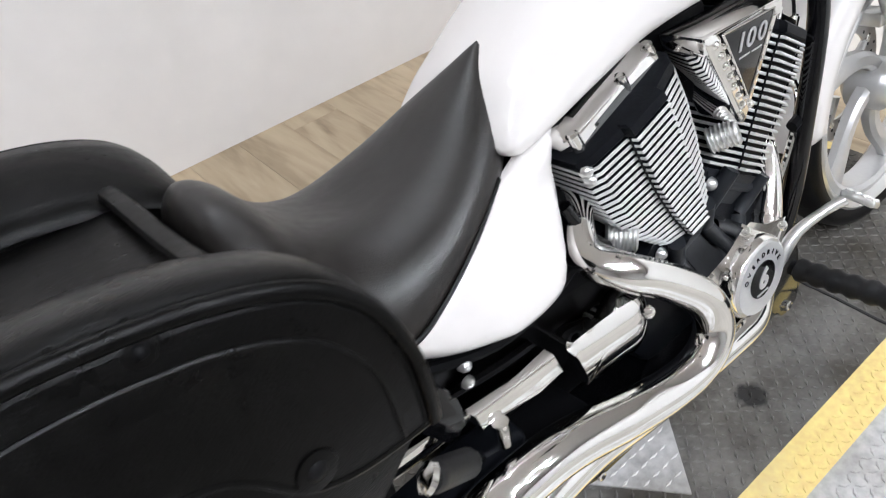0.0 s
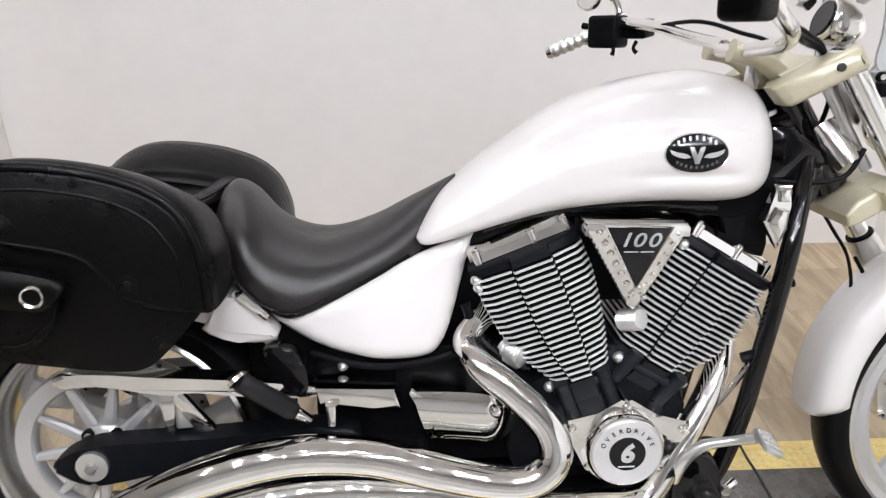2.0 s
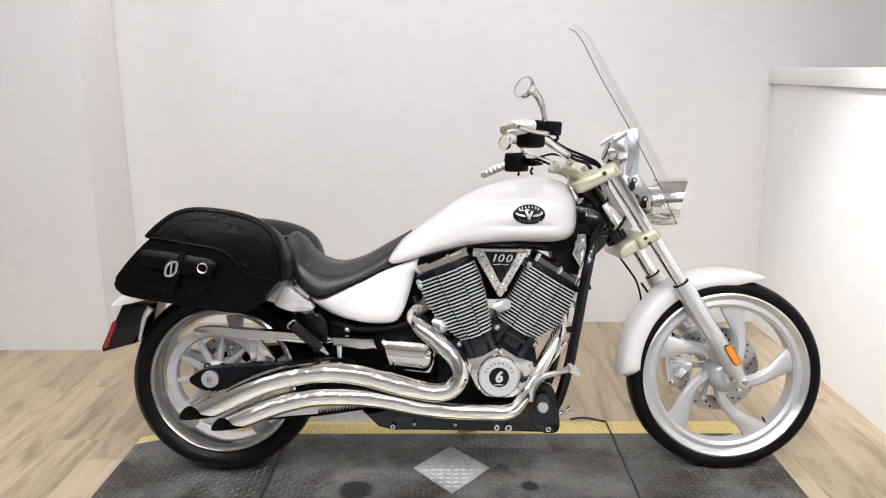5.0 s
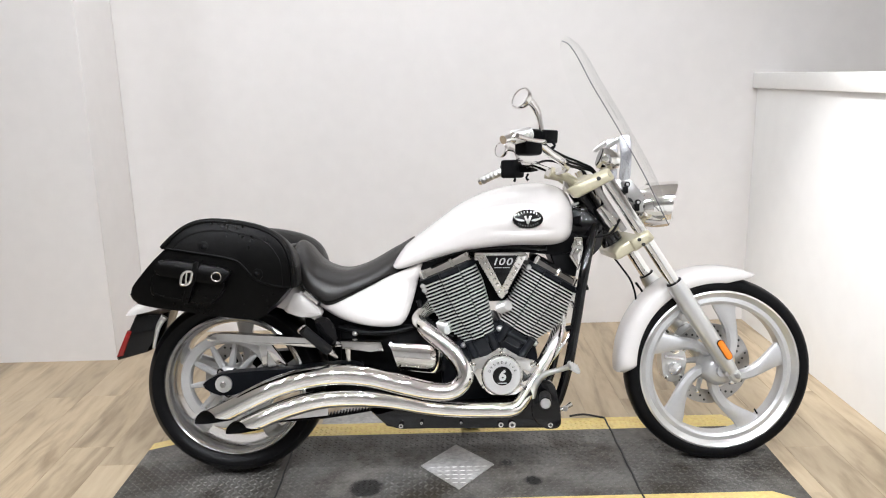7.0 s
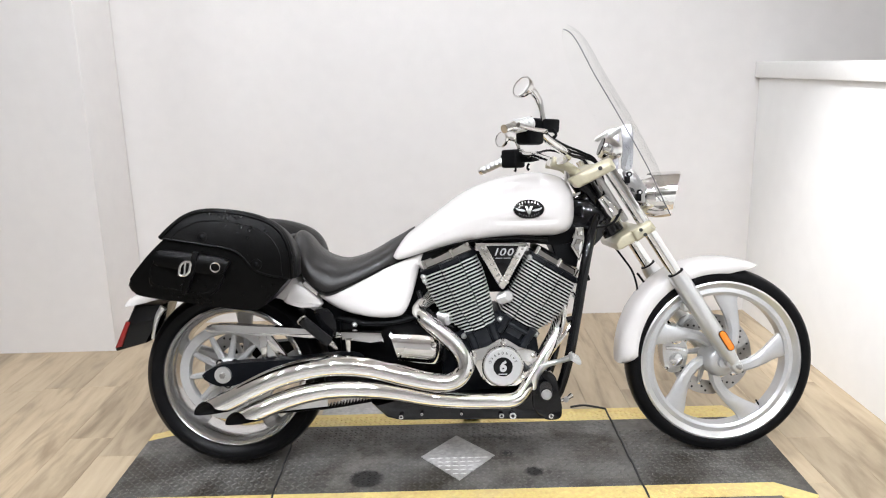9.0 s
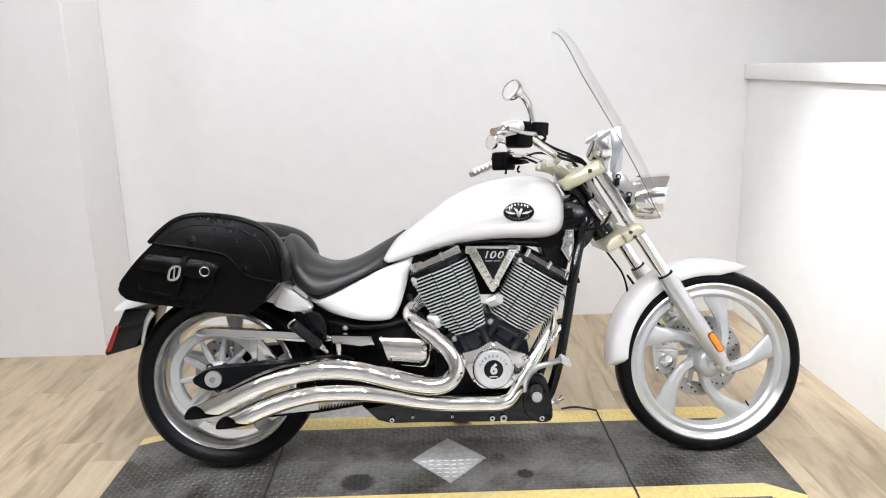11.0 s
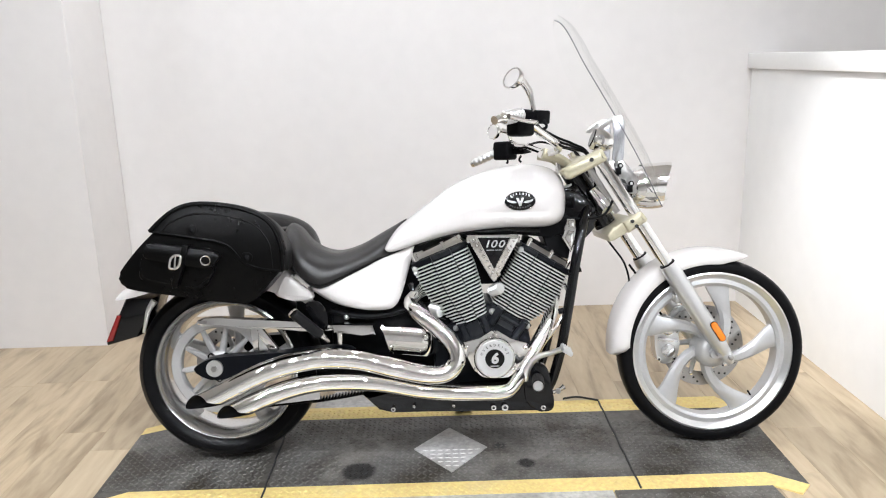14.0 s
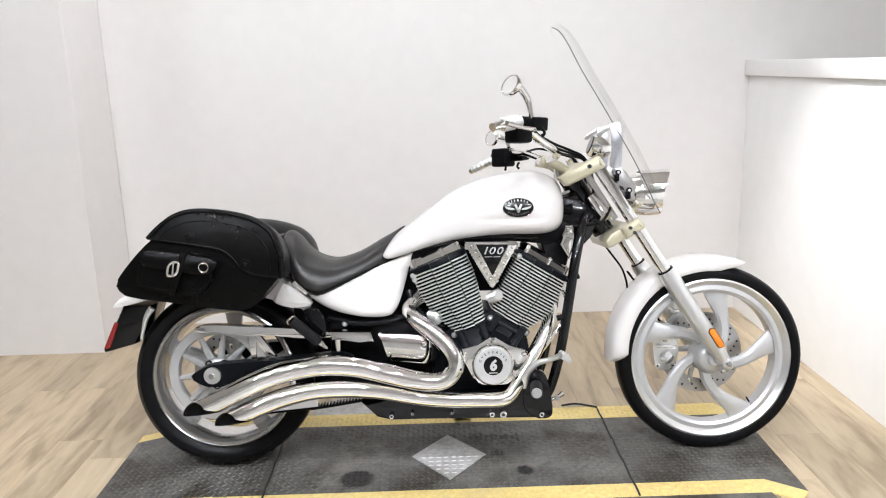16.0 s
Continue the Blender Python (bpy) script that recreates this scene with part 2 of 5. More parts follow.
LETTER = mat("silver_letter", (0.78, 0.78, 0.78), 0.3, 0.7, vary=0.03)

# ---- shaping tools ----


def part(name, bm, material, parent=None, label="", sharp=38):
    """One mesh object made of a bmesh, under a thing or a part."""
    data = bpy.data.meshes.new(name)
    bmesh.ops.recalc_face_normals(bm, faces=bm.faces)
    for f in bm.faces:
        f.smooth = True
    bm.to_mesh(data)
    bm.free()
    data.set_sharp_from_angle(angle=radians(sharp))
    for m in (material if isinstance(material, (list, tuple)) else [material]):
        data.materials.append(m)
    ob = new(name, data)
    if parent is not None:
        ob.parent = parent
    if label:
        ob["label"] = label
    return ob


def curve(points, n=6, closed=False):
    """A smooth line through points."""
    p = [Vector(q) for q in points]
    out, c = [], len(p)
    for i in range(c if closed else c - 1):
        a, b, d, e = (p[(i + j) % c] if closed else p[min(max(i + j, 0), c - 1)] for j in (-1, 0, 1, 2))
        for j in range(n):
            t = j / n
            out.append(0.5 * (2 * b + (d - a) * t + (2 * a - 5 * b + 4 * d - e) * t * t + (3 * b - a - 3 * d + e) * t ** 3))
    if not closed:
        out.append(p[-1])
    return out


def loft(bm, rings, closed=True, caps=True):
    rows = [[bm.verts.new(v) for v in r] for r in rings]
    n = len(rows[0])
    for a, b in zip(rows, rows[1:]):
        for i in range(n if closed else n - 1):
            bm.faces.new((a[i], a[(i + 1) % n], b[(i + 1) % n], b[i]))
    if caps and closed:
        bm.faces.new(rows[0][::-1])
        bm.faces.new(rows[-1])
    return rows


def sweep(points, radius, seg=14, n=5, smooth=True, caps=True, bm=None, flat=1.0):
    """A round bar along points; radius is a number or one per point."""
    bm = bm or bmesh.new()
    r = radius if isinstance(radius, (list, tuple)) else [radius] * len(points)
    p4 = [(*p, q) for p, q in zip(points, r)]
    if smooth and len(points) > 2:
        c3 = curve(points, n)
        rr = []
        for i in range(len(points) - 1):
            rr += [r[i] + (r[i + 1] - r[i]) * j / n for j in range(n)]
        rr.append(r[-1])
    else:
        c3, rr = [Vector(p[:3]) for p in p4], r
    up, rings = None, []
    for i, q in enumerate(c3):
        d = (c3[min(i + 1, len(c3) - 1)] - c3[max(i - 1, 0)]).normalized()
        if up is None:
            up = Vector((0, 1, 0)) if abs(d.y) < 0.9 else Vector((0, 0, 1))
        up = (up - d * up.dot(d)).normalized()
        side = d.cross(up)
        rings.append([q + (up * math.cos(a) * flat + side * math.sin(a)) * rr[i] for a in (2 * math.pi * j / seg for j in range(seg))])
    loft(bm, rings, caps=caps)
    return bm


def prism(points, y0, y1, bevel=0.0, seg=2, bm=None, every=False):
    """A plate with an outline in x and z, from y0 to y1, with rounded rims."""
    own = bmesh.new()
    a = [own.verts.new((p[0], y0, p[1])) for p in points]
    b = [own.verts.new((p[0], y1, p[1])) for p in points]
    n = len(a)
    own.faces.new(a)
    own.faces.new(b[::-1])
    for i in range(n):
        own.faces.new((a[i], b[i], b[(i + 1) % n], a[(i + 1) % n]))
    if bevel:
        rim = [e for e in own.edges if every or abs(e.verts[0].co.y - e.verts[1].co.y) < 1e-6]
        bmesh.ops.bevel(own, geom=rim, offset=bevel, segments=seg, affect="EDGES", profile=0.5)
    if bm is None:
        return own
    return merge(bm, own)


def merge(bm, other):
    tmp = bpy.data.meshes.new("tmp")
    other.to_mesh(tmp)
    other.free()
    bm.from_mesh(tmp)
    bpy.data.meshes.remove(tmp)
    return bm


def outline(points, n=5):
    return [(v.x, v.z) for v in curve([(x, 0, z) for x, z in points], n, True)]


def block(x0, x1, y0, y1, z0, z1, bevel=0.004, seg=2):
    bm = bmesh.new()
    bmesh.ops.create_cube(bm, size=1)
    for v in bm.verts:
        v.co = Vector(((x0 + x1) / 2 + v.co.x * (x1 - x0), (y0 + y1) / 2 + v.co.y * (y1 - y0), (z0 + z1) / 2 + v.co.z * (z1 - z0)))
    if bevel:
        bmesh.ops.bevel(bm, geom=bm.edges[:], offset=bevel, segments=seg, affect="EDGES", profile=0.5)
    return bm


def lathe(profile, cx, cz, seg=64, closed=True, bm=None):
    """Turns (radius, y) round an axle along y at (cx, cz)."""
    bm = bm or bmesh.new()
    rings = [[(cx + r * math.cos(a), y, cz + r * math.sin(a)) for r, y in profile] for a in (2 * math.pi * i / seg for i in range(seg))]
    rows = [[bm.verts.new(v) for v in r] for r in rings]
    m = len(profile)
    for i in range(seg):
        a, b = rows[i], rows[(i + 1) % seg]
        for j in range(m if closed else m - 1):
            bm.faces.new((a[j], a[(j + 1) % m], b[(j + 1) % m], b[j]))
    return bm


def disc(cx, cz, r, y0, y1, bevel=0.002, seg=40):
    return prism([(cx + r * math.cos(2 * math.pi * i / seg), cz + r * math.sin(2 * math.pi * i / seg)) for i in range(seg)], y0, y1, bevel)


def dome(cx, cy, cz, r, h, seg=14):
    """A round-headed stud that faces the bike's right side."""
    bm = bmesh.new()
    rings = [[(cx + r * math.cos(b) * math.cos(2 * math.pi * i / seg), cy - h * math.sin(b), cz + r * math.cos(b) * math.sin(2 * math.pi * i / seg)) for i in range(seg)] for b in (0, 0.5, 1.0, 1.4)]
    loft(bm, rings)
    return bm


def mirrored(bm):
    for v in bm.verts:
        v.co.y = -v.co.y
    bmesh.ops.reverse_faces(bm, faces=bm.faces)
    return bm


def dense(bm, step):
    """Cuts a slab's faces into a grid, so that they can bulge."""
    for k in (0, 2):
        lo, hi = min(v.co[k] for v in bm.verts), max(v.co[k] for v in bm.verts)
        no = Vector((1, 0, 0)) if k == 0 else Vector((0, 0, 1))
        for i in range(1, int((hi - lo) / step) + 1):
            bmesh.ops.bisect_plane(bm, geom=bm.verts[:] + bm.edges[:] + bm.faces[:], dist=1e-5, plane_co=no * (lo + i * step), plane_no=no)
    return bm


def lettering(text, size, m, depth=0.0006, bold=0.0, shear=0.0, bm=None):
    """Letters in the built-in font, at the pose m."""
    bm = bm or bmesh.new()
    c = bpy.data.curves.new("lettering", "FONT")
    c.body, c.size, c.extrude, c.offset, c.shear = text, size, depth, bold, shear
    c.align_x, c.align_y, c.resolution_u = "CENTER", "CENTER", 3
    ob = new("lettering", c)
    bpy.context.view_layer.update()
    data = bpy.data.meshes.new_from_object(ob.evaluated_get(bpy.context.evaluated_depsgraph_get()))
    data.transform(m)
    bm.from_mesh(data)
    bpy.data.objects.remove(ob)
    bpy.data.curves.remove(c)
    bpy.data.meshes.remove(data)
    return bm


def thing(name, label, category, group="", kind="", m=None):
    ob = new(name)
    ob.empty_display_size = 0.1
    if m is not None:
        ob.matrix_world = m
    return tagged(ob, label, category, group, kind)


# ---- the room ----
FLOOR = -0.022


def wall(name, x0, x1, y0, y1, z0, z1, material, label):
    return tagged(part(name, block(x0, x1, y0, y1, z0, z1, 0.003, 1), material), label, "wall", kind="structure")


wall("wall_back", -0.86, 5.0, 1.50, 1.66, FLOOR - 0.02, 2.85, WALL, "white painted plaster wall behind the motorcycle")
wall("wall_pillar", -4.0, -0.86, 1.10, 1.66, FLOOR - 0.02, 2.85, WALL, "white painted wall corner that stands forward")
wall("wall_right", 2.385, 2.50, -6.5, 1.50, FLOOR - 0.02, 1.215, WALL_SIDE, "low white panelled side wall with a cap rail")
wall("wall_far_right", 4.85, 5.0, -6.5, 1.50, FLOOR - 0.02, 2.85, WALL, "plain white wall beyond the low side wall")
# The next two walls are unseen, their greys set for reflections and fill.
wall("wall_left", -4.0, -3.85, -6.5, 1.10, FLOOR - 0.02, 2.85, GREY_WALL, "unseen grey wall added to close the room")
wall("wall_front", -4.0, 5.0, -6.65, -6.5, FLOOR - 0.02, 2.85, FRONT_WALL, "unseen light grey wall behind the camera, toned for chrome reflections")
tagged(part("trim", block(2.360, 2.52, -6.5, 1.498, 1.215, 1.292, 0.006), TRIM), "white painted wooden cap rail on the low wall", "trim", kind="structure")
tagged(part("ceiling", block(-4.0, 5.0, -6.65, 1.66, 2.85, 2.95, 0), CEILING), "plain off-white ceiling", "ceiling", kind="structure")

led = bpy.data.materials.new("lamp_glow")
led.use_nodes = True
led.node_tree.nodes["Principled BSDF"].inputs["Emission Color"].default_value = (0.962, 0.98, 1.005, 1)
led.node_tree.nodes["Principled BSDF"].inputs["Emission Strength"].default_value = LAMP_GLOW
for i, (x, y) in enumerate(LAMPS):
    if i:
        copy_thing(light, pose(x, y, 2.85))
        continue
    light = thing("ceiling_light", "round white ceiling downlight with a glowing bulb", "ceiling light", "rows of ceiling lights", m=pose(x, y, 2.85))
    ring = bmesh.new()
    loft(ring, [[(r * math.cos(t), r * math.sin(t), z) for t in (2 * math.pi * j / 24 for j in range(24))] for r, z in ((0.060, 0.0), (0.060, -0.020), (0.052, -0.026), (0.044, -0.022), (0.041, -0.010))])
    part("housing", ring, TRIM, light)
    bulb = bmesh.new()
    bmesh.ops.create_circle(bulb, cap_ends=True, segments=24, radius=BULB, matrix=pose(0, 0, -0.030, 180))
    part("bulb", bulb, led, light, "glowing white bulb")

# ---- the motorcycle: x runs forward, y to its left, z up along its leaning plane ----
bike = thing("motorcycle", "white cruiser motorcycle with black leather saddlebags, leaning on its stand", "motorcycle", m=pose(0, 0, 0, -8.5, 0, 0))
RX, RZ, FX, FZ = 0.04, 0.297, 1.699, 0.299


def tyre(parent, cx, cz, R, rim, half):
    sec = [(rim, -half * 0.72), (rim + (R - rim) * 0.30, -half * 0.96), (rim + (R - rim) * 0.58, -half), (rim + (R - rim) * 0.80, -half * 0.86),
           (rim + (R - rim) * 0.94, -half * 0.55), (R, 0)]
    prof = sec + [(r, -y) for r, y in sec[-2::-1]]
    ob = part("tyre", lathe(prof, cx, cz, 96), RUBBER, parent, "black rubber tyre with shallow tread")
    return ob


def groove_blocks(parent, cx, cz, R, half, count):
    bm = bmesh.new()
    for i in range(count):
        for s in (-1, 1):
            a = 2 * math.pi * (i + (0.5 if s > 0 else 0)) / count
            pts = []
            for j in range(4):
                f = 0.25 + 0.55 * j / 3
                r = R - (R * 0.075) * f ** 3 - 0.004
                b = a + 0.05 * j / 3
                pts.append((cx + r * math.cos(b), s * half * f * 0.95, cz + r * math.sin(b)))
            sweep(pts, 0.0042, 5, 1, False, True, bm)
    return tagged(part("tread_ribs", bm, RUBBER, parent), kind="stuff")


def spoke(parent, cx, cz, r0, r1, a1, twist, w0, w1, y0, thick, material):
    """A flat bar that widens to the rim and swings round on its way out."""
    bm, rings = bmesh.new(), []
    for i in range(9):
        t = i / 8
        r = r0 + (r1 - r0) * t
        a = a1 - twist * (1 - t) ** 1.6
        w = w0 + (w1 - w0) * t ** 2.2
        d = w / r
        h = thick * (1 - 0.25 * t)
        ring = []
        for u, v in ((-1, -0.5), (-0.55, -1), (0.55, -1), (1, -0.5), (1, 0.6), (-1, 0.6)):
            b = a + d * u * 0.5
            ring.append((cx + r * math.cos(b), y0 + h * v, cz + r * math.sin(b)))
        rings.append(ring)
    loft(bm, rings)
    return part("spoke", bm, material, parent)


# front wheel
front_wheel = part("front_wheel", lathe([(0.276, -0.043), (0.270, -0.046), (0.262, -0.040), (0.252, -0.030), (0.244, -0.031), (0.238, -0.026), (0.236, 0), (0.238, 0.026), (0.244, 0.031),
                                         (0.252, 0.030), (0.262, 0.040), (0.270, 0.046), (0.276, 0.043), (0.262, 0.02), (0.262, -0.02)], FX, FZ, 96), SATIN, bike, "polished silver cast front wheel")
part("rim_ring", lathe([(0.2525, -0.0305), (0.238, -0.034), (0.228, -0.027), (0.226, 0), (0.228, 0.027), (0.238, 0.034), (0.2525, 0.0305)], FX, FZ, 96), SILVER, front_wheel)
tyre(front_wheel, FX, FZ, 0.321, 0.264, 0.048)
groove_blocks(front_wheel, FX, FZ, 0.321, 0.048, 34)
for i in range(5):
    spoke(front_wheel, FX, FZ, 0.035, 0.232, radians(84 + 72 * i), radians(52), 0.036, 0.085, -0.008, 0.018, SILVER)
part("hub", lathe([(0.0, -0.075), (0.018, -0.075), (0.020, -0.060), (0.036, -0.058), (0.044, -0.052), (0.056, -0.034), (0.058, 0.03), (0.04, 0.045), (0.0, 0.05)], FX, FZ, 40, False), SILVER, front_wheel)


def brake_disc(parent, cx, cz, r, y, holes, material=STEEL):
    bm = lathe([(r, y), (r, y + 0.005), (r * 0.66, y + 0.005), (r * 0.66, y)], cx, cz, 72)
    ob = part("brake_disc", bm, material, parent, "drilled steel brake disc")
    hb = bmesh.new()
    for i in range(holes):
        a = 2 * math.pi * i / holes
        rr = r * (0.74 + 0.09 * (i % 3))
        merge(hb, disc(cx + rr * math.cos(a), cz + rr * math.sin(a), 0.0042, y - 0.0006, y + 0.0056, 0, 8))
    tagged(part("drill_hole", hb, SEAM, parent), kind="stuff")
    cb = bmesh.new()
    for i in range(5):
        a = 2 * math.pi * i / 5 + 0.3
        sweep([(cx + r * 0.3 * math.cos(a), y + 0.002, cz + r * 0.3 * math.sin(a)), (cx + r * 0.76 * math.cos(a + 0.25), y + 0.002, cz + r * 0.76 * math.sin(a + 0.25))], [0.012, 0.007], 8, 1, False, True, cb)
    part("disc_carrier", cb, SILVER, parent)
    for i in range(5):
        a = 2 * math.pi * i / 5 + 0.55
        part("disc_bolt", disc(cx + r * 0.74 * math.cos(a), cz + r * 0.74 * math.sin(a), 0.009, y - 0.005, y, 0.002, 12), CHROME, parent)
    return ob


brake_disc(front_wheel, FX, FZ, 0.145, 0.060, 48)
part("valve", sweep([(FX + 0.150, 0, FZ - 0.170), (FX + 0.138, -0.004, FZ - 0.152)], 0.003, 8, 1, False), MATT, front_wheel)

# front brake caliper
caliper = part("brake_caliper", prism(outline([(1.535, 0.407), (1.566, 0.414), (1.589, 0.397), (1.602, 0.354), (1.610, 0.312), (1.599, 0.265), (1.574, 0.241), (1.540, 0.246), (1.525, 0.287), (1.522, 0.354)], 4), 0.036, 0.098, 0.008, 3), SATIN, bike, "cast aluminium brake caliper")
for z in (0.368, 0.290):
    part("caliper_piston", disc(1.568, z, 0.025, 0.026, 0.040, 0.006, 24), POLISHED, caliper)
part("caliper_rib", prism([(1.531, 0.339), (1.602, 0.331), (1.602, 0.319), (1.531, 0.326)], 0.028, 0.040, 0.002), POLISHED, caliper)
for x, z in ((1.546, 0.404), (1.535, 0.260), (1.589, 0.260), (1.599, 0.360)):
    part("caliper_bolt", disc(x, z, 0.008, 0.028, 0.040, 0.002, 12), CHROME, caliper)
    part("bolt_socket", disc(x, z, 0.004, 0.0274, 0.030, 0, 6), SEAM, caliper)
part("caliper_hose", sweep([(1.560, 0.05, 0.40), (1.535, 0.06, 0.44), (1.500, 0.05, 0.50), (1.460, 0.04, 0.56), (1.43, 0.03, 0.60)], 0.004, 8, 6), MATT, caliper)
part("caliper_bracket", prism(outline([(1.585, 0.40), (1.625, 0.44), (1.655, 0.42), (1.625, 0.37)], 4), 0.085, 0.10, 0.004), SILVER, caliper)

# rear wheel
rear_wheel = part("rear_wheel", lathe([(0.240, -0.088), (0.234, -0.092), (0.227, -0.086), (0.214, -0.060), (0.208, -0.030), (0.206, 0.0), (0.208, 0.030), (0.214, 0.060),
                                       (0.227, 0.086), (0.234, 0.092), (0.240, 0.088), (0.224, 0.05), (0.218, 0), (0.224, -0.05)], RX, RZ, 96), RIM, bike, "polished silver cast rear wheel with deep rim")
tyre(rear_wheel, RX, RZ, 0.307, 0.232, 0.098)
groove_blocks(rear_wheel, RX, RZ, 0.307, 0.098, 30)
for i in range(5):
    spoke(rear_wheel, RX, RZ, 0.045, 0.209, radians(84 + 72 * i), radians(20), 0.030, 0.060, 0.0, 0.020, SILVER)
part("hub", lathe([(0.0, -0.085), (0.040, -0.085), (0.046, -0.078), (0.052, -0.060), (0.056, -0.052), (0.056, 0.03), (0.0, 0.05)], RX, RZ, 48, False), SILVER, rear_wheel)
brake_disc(rear_wheel, RX, RZ, 0.135, 0.030, 42)

# ten-spoked belt pulley beside the rear wheel
PX, PZ = 0.028, 0.320
pulley = part("belt_pulley", lathe([(0.158, -0.118), (0.161, -0.114), (0.161, -0.088), (0.157, -0.085), (0.130, -0.088), (0.127, -0.092), (0.127, -0.112), (0.131, -0.118)], PX, PZ, 80), SILVER, bike, "silver ten-spoked belt pulley")
for i in range(10):
    spoke(pulley, PX, PZ, 0.036, 0.131, radians(43 + 36 * i), 0.0, 0.023, 0.013, -0.106, 0.010, SILVER)
part("pulley_hub", lathe([(0.0, -0.126), (0.030, -0.126), (0.046, -0.121), (0.051, -0.116), (0.052, -0.088), (0.0, -0.085)], PX, PZ, 48, False), SILVER, pulley)
for i in range(5):
    a = radians(54 + 72 * i)
    bolt = part("hub_bolt", lathe([(0.0115, -0.128), (0.0115, -0.118), (0.0085, -0.118), (0.0085, -0.126)], PX + 0.041 * math.cos(a), PZ + 0.041 * math.sin(a), 18), MATT, pulley)
    part("bolt_head", disc(PX + 0.041 * math.cos(a), PZ + 0.041 * math.sin(a), 0.0075, -0.129, -0.120, 0.0015, 14), CHROME, pulley)

# drive belt below the engine, with teeth
bm = sweep([(0.08, 0.10, 0.103), (0.31, 0.10, 0.125), (0.474, 0.10, 0.148), (0.62, 0.10, 0.172)], 0.006, 8, 4)
for i in range(30):
    x = 0.25 + i * 0.0115
    z = 0.120 + 0.138 * (x - 0.25)
    merge(bm, block(x, x + 0.006, 0.088, 0.112, z, z + 0.010, 0))
part("drive_belt", bm, RUBBER, bike, "black toothed drive belt")
part("lower_belt_guard", prism([(0.118, 0.177), (0.356, 0.197), (0.358, 0.243), (0.20, 0.232)], -0.125, -0.117, 0.002), SATIN, bike, "pale metal plate under the pipes")
part("guard_edge", sweep([(0.112, -0.124, 0.174), (0.360, -0.124, 0.194)], 0.0035, 8, 1, False), MATT, bike)

# swing arm
for s in (1, -1):
    b = prism(outline([(-0.042, 0.324), (-0.012, 0.346), (0.03, 0.360), (0.12, 0.366), (0.25, 0.372), (0.45, 0.385), (0.48, 0.35), (0.40, 0.315), (0.20, 0.315), (0.05, 0.288), (0.01, 0.290), (-0.02, 0.304)], 4), -0.178, -0.128, 0.010, 3)
    part("swing_arm", b if s > 0 else mirrored(b), ENGINE, bike)
part("axle_cap", disc(0.030, 0.327, 0.027, -0.186, -0.176, 0.003), SATIN, bike)
part("axle_nut", prism([(0.030 + 0.010 * math.cos(radians(60 * i)), 0.327 + 0.010 * math.sin(radians(60 * i))) for i in range(6)], -0.195, -0.184, 0.001), STEEL, bike)

# belt guard and its chrome stay
guard = part("belt_guard", prism(outline([(-0.026, 0.472), (-0.014, 0.486), (0.05, 0.488), (0.143, 0.480), (0.26, 0.472), (0.400, 0.456), (0.425, 0.440), (0.33, 0.437), (0.21, 0.450), (0.17, 0.446), (0.13, 0.452), (0.05, 0.466), (-0.01, 0.464)], 4), -0.165, -0.125, 0.006), CHROME, bike, "chrome upper belt guard")
for pts in ([(0.140, 0.458), (0.176, 0.456), (0.172, 0.430), (0.171, 0.372), (0.152, 0.372), (0.150, 0.410)], [(0.160, 0.456), (0.184, 0.452), (0.236, 0.378), (0.226, 0.370), (0.206, 0.371), (0.172, 0.424)]):
    part("guard_stay", prism(pts, -0.160, -0.142, 0.004), CHROME, guard)
part("stay_web", prism([(0.168, 0.43), (0.18, 0.43), (0.215, 0.38), (0.168, 0.376)], -0.150, -0.145, 0), SATIN, guard)

# frame
for s in (-1, 1):
    part("frame_tube", sweep([(1.272, s * 0.045, 0.81), (1.240, s * 0.10, 0.735), (1.213, s * 0.13, 0.633), (1.184, s * 0.132, 0.465), (1.158, s * 0.13, 0.332), (1.120, s * 0.12, 0.215), (1.06, s * 0.12, 0.180), (0.80, s * 0.12, 0.180), (0.55, s * 0.12, 0.19)], 0.0165, 16, 5), BLACK, bike, "gloss black frame tube")
part("frame_backbone", sweep([(1.25, 0, 0.86), (1.10, 0, 0.80), (0.85, 0, 0.74), (0.60, 0, 0.64), (0.45, 0, 0.55)], 0.035, 14, 4), BLACK, bike)
part("steering_head", sweep([(1.225, 0.015, 0.935), (1.345, 0.015, 0.745)], 0.038, 20, 1, False), BLACK, bike)
part("neck_cover", prism(outline([(1.185, 0.865), (1.26, 0.85), (1.30, 0.79), (1.29, 0.74), (1.235, 0.69), (1.19, 0.70), (1.165, 0.745), (1.185, 0.79)], 4), -0.060, 0.060, 0.012, 2), BLACK, bike)
part("neck_trim", prism(outline([(1.189, 0.776), (1.216, 0.776), (1.217, 0.740), (1.214, 0.700), (1.201, 0.664), (1.171, 0.715), (1.187, 0.744)], 1), -0.118, -0.098, 0.004), CHROME, bike, "chrome frame insert")
part("trim_facet", prism([(1.192, 0.771), (1.211, 0.771), (1.211, 0.748), (1.194, 0.748)], -0.126, -0.116, 0.006), CHROME, bike)
part("trim_facet", prism([(1.192, 0.738), (1.211, 0.734), (1.209, 0.702), (1.200, 0.676), (1.179, 0.714)], -0.128, -0.116, 0.009), CHROME, bike)
part("main_case", block(0.40, 0.80, -0.10, 0.10, 0.26, 0.50, 0.02, 2), MATT, bike, "black gearbox and frame block")
part("battery_box", block(0.60, 0.76, -0.055, 0.055, 0.50, 0.70, 0.01), MATT, bike)
part("rear_frame", block(0.28, 0.62, -0.085, 0.085, 0.42, 0.62, 0.02, 2), MATT, bike)
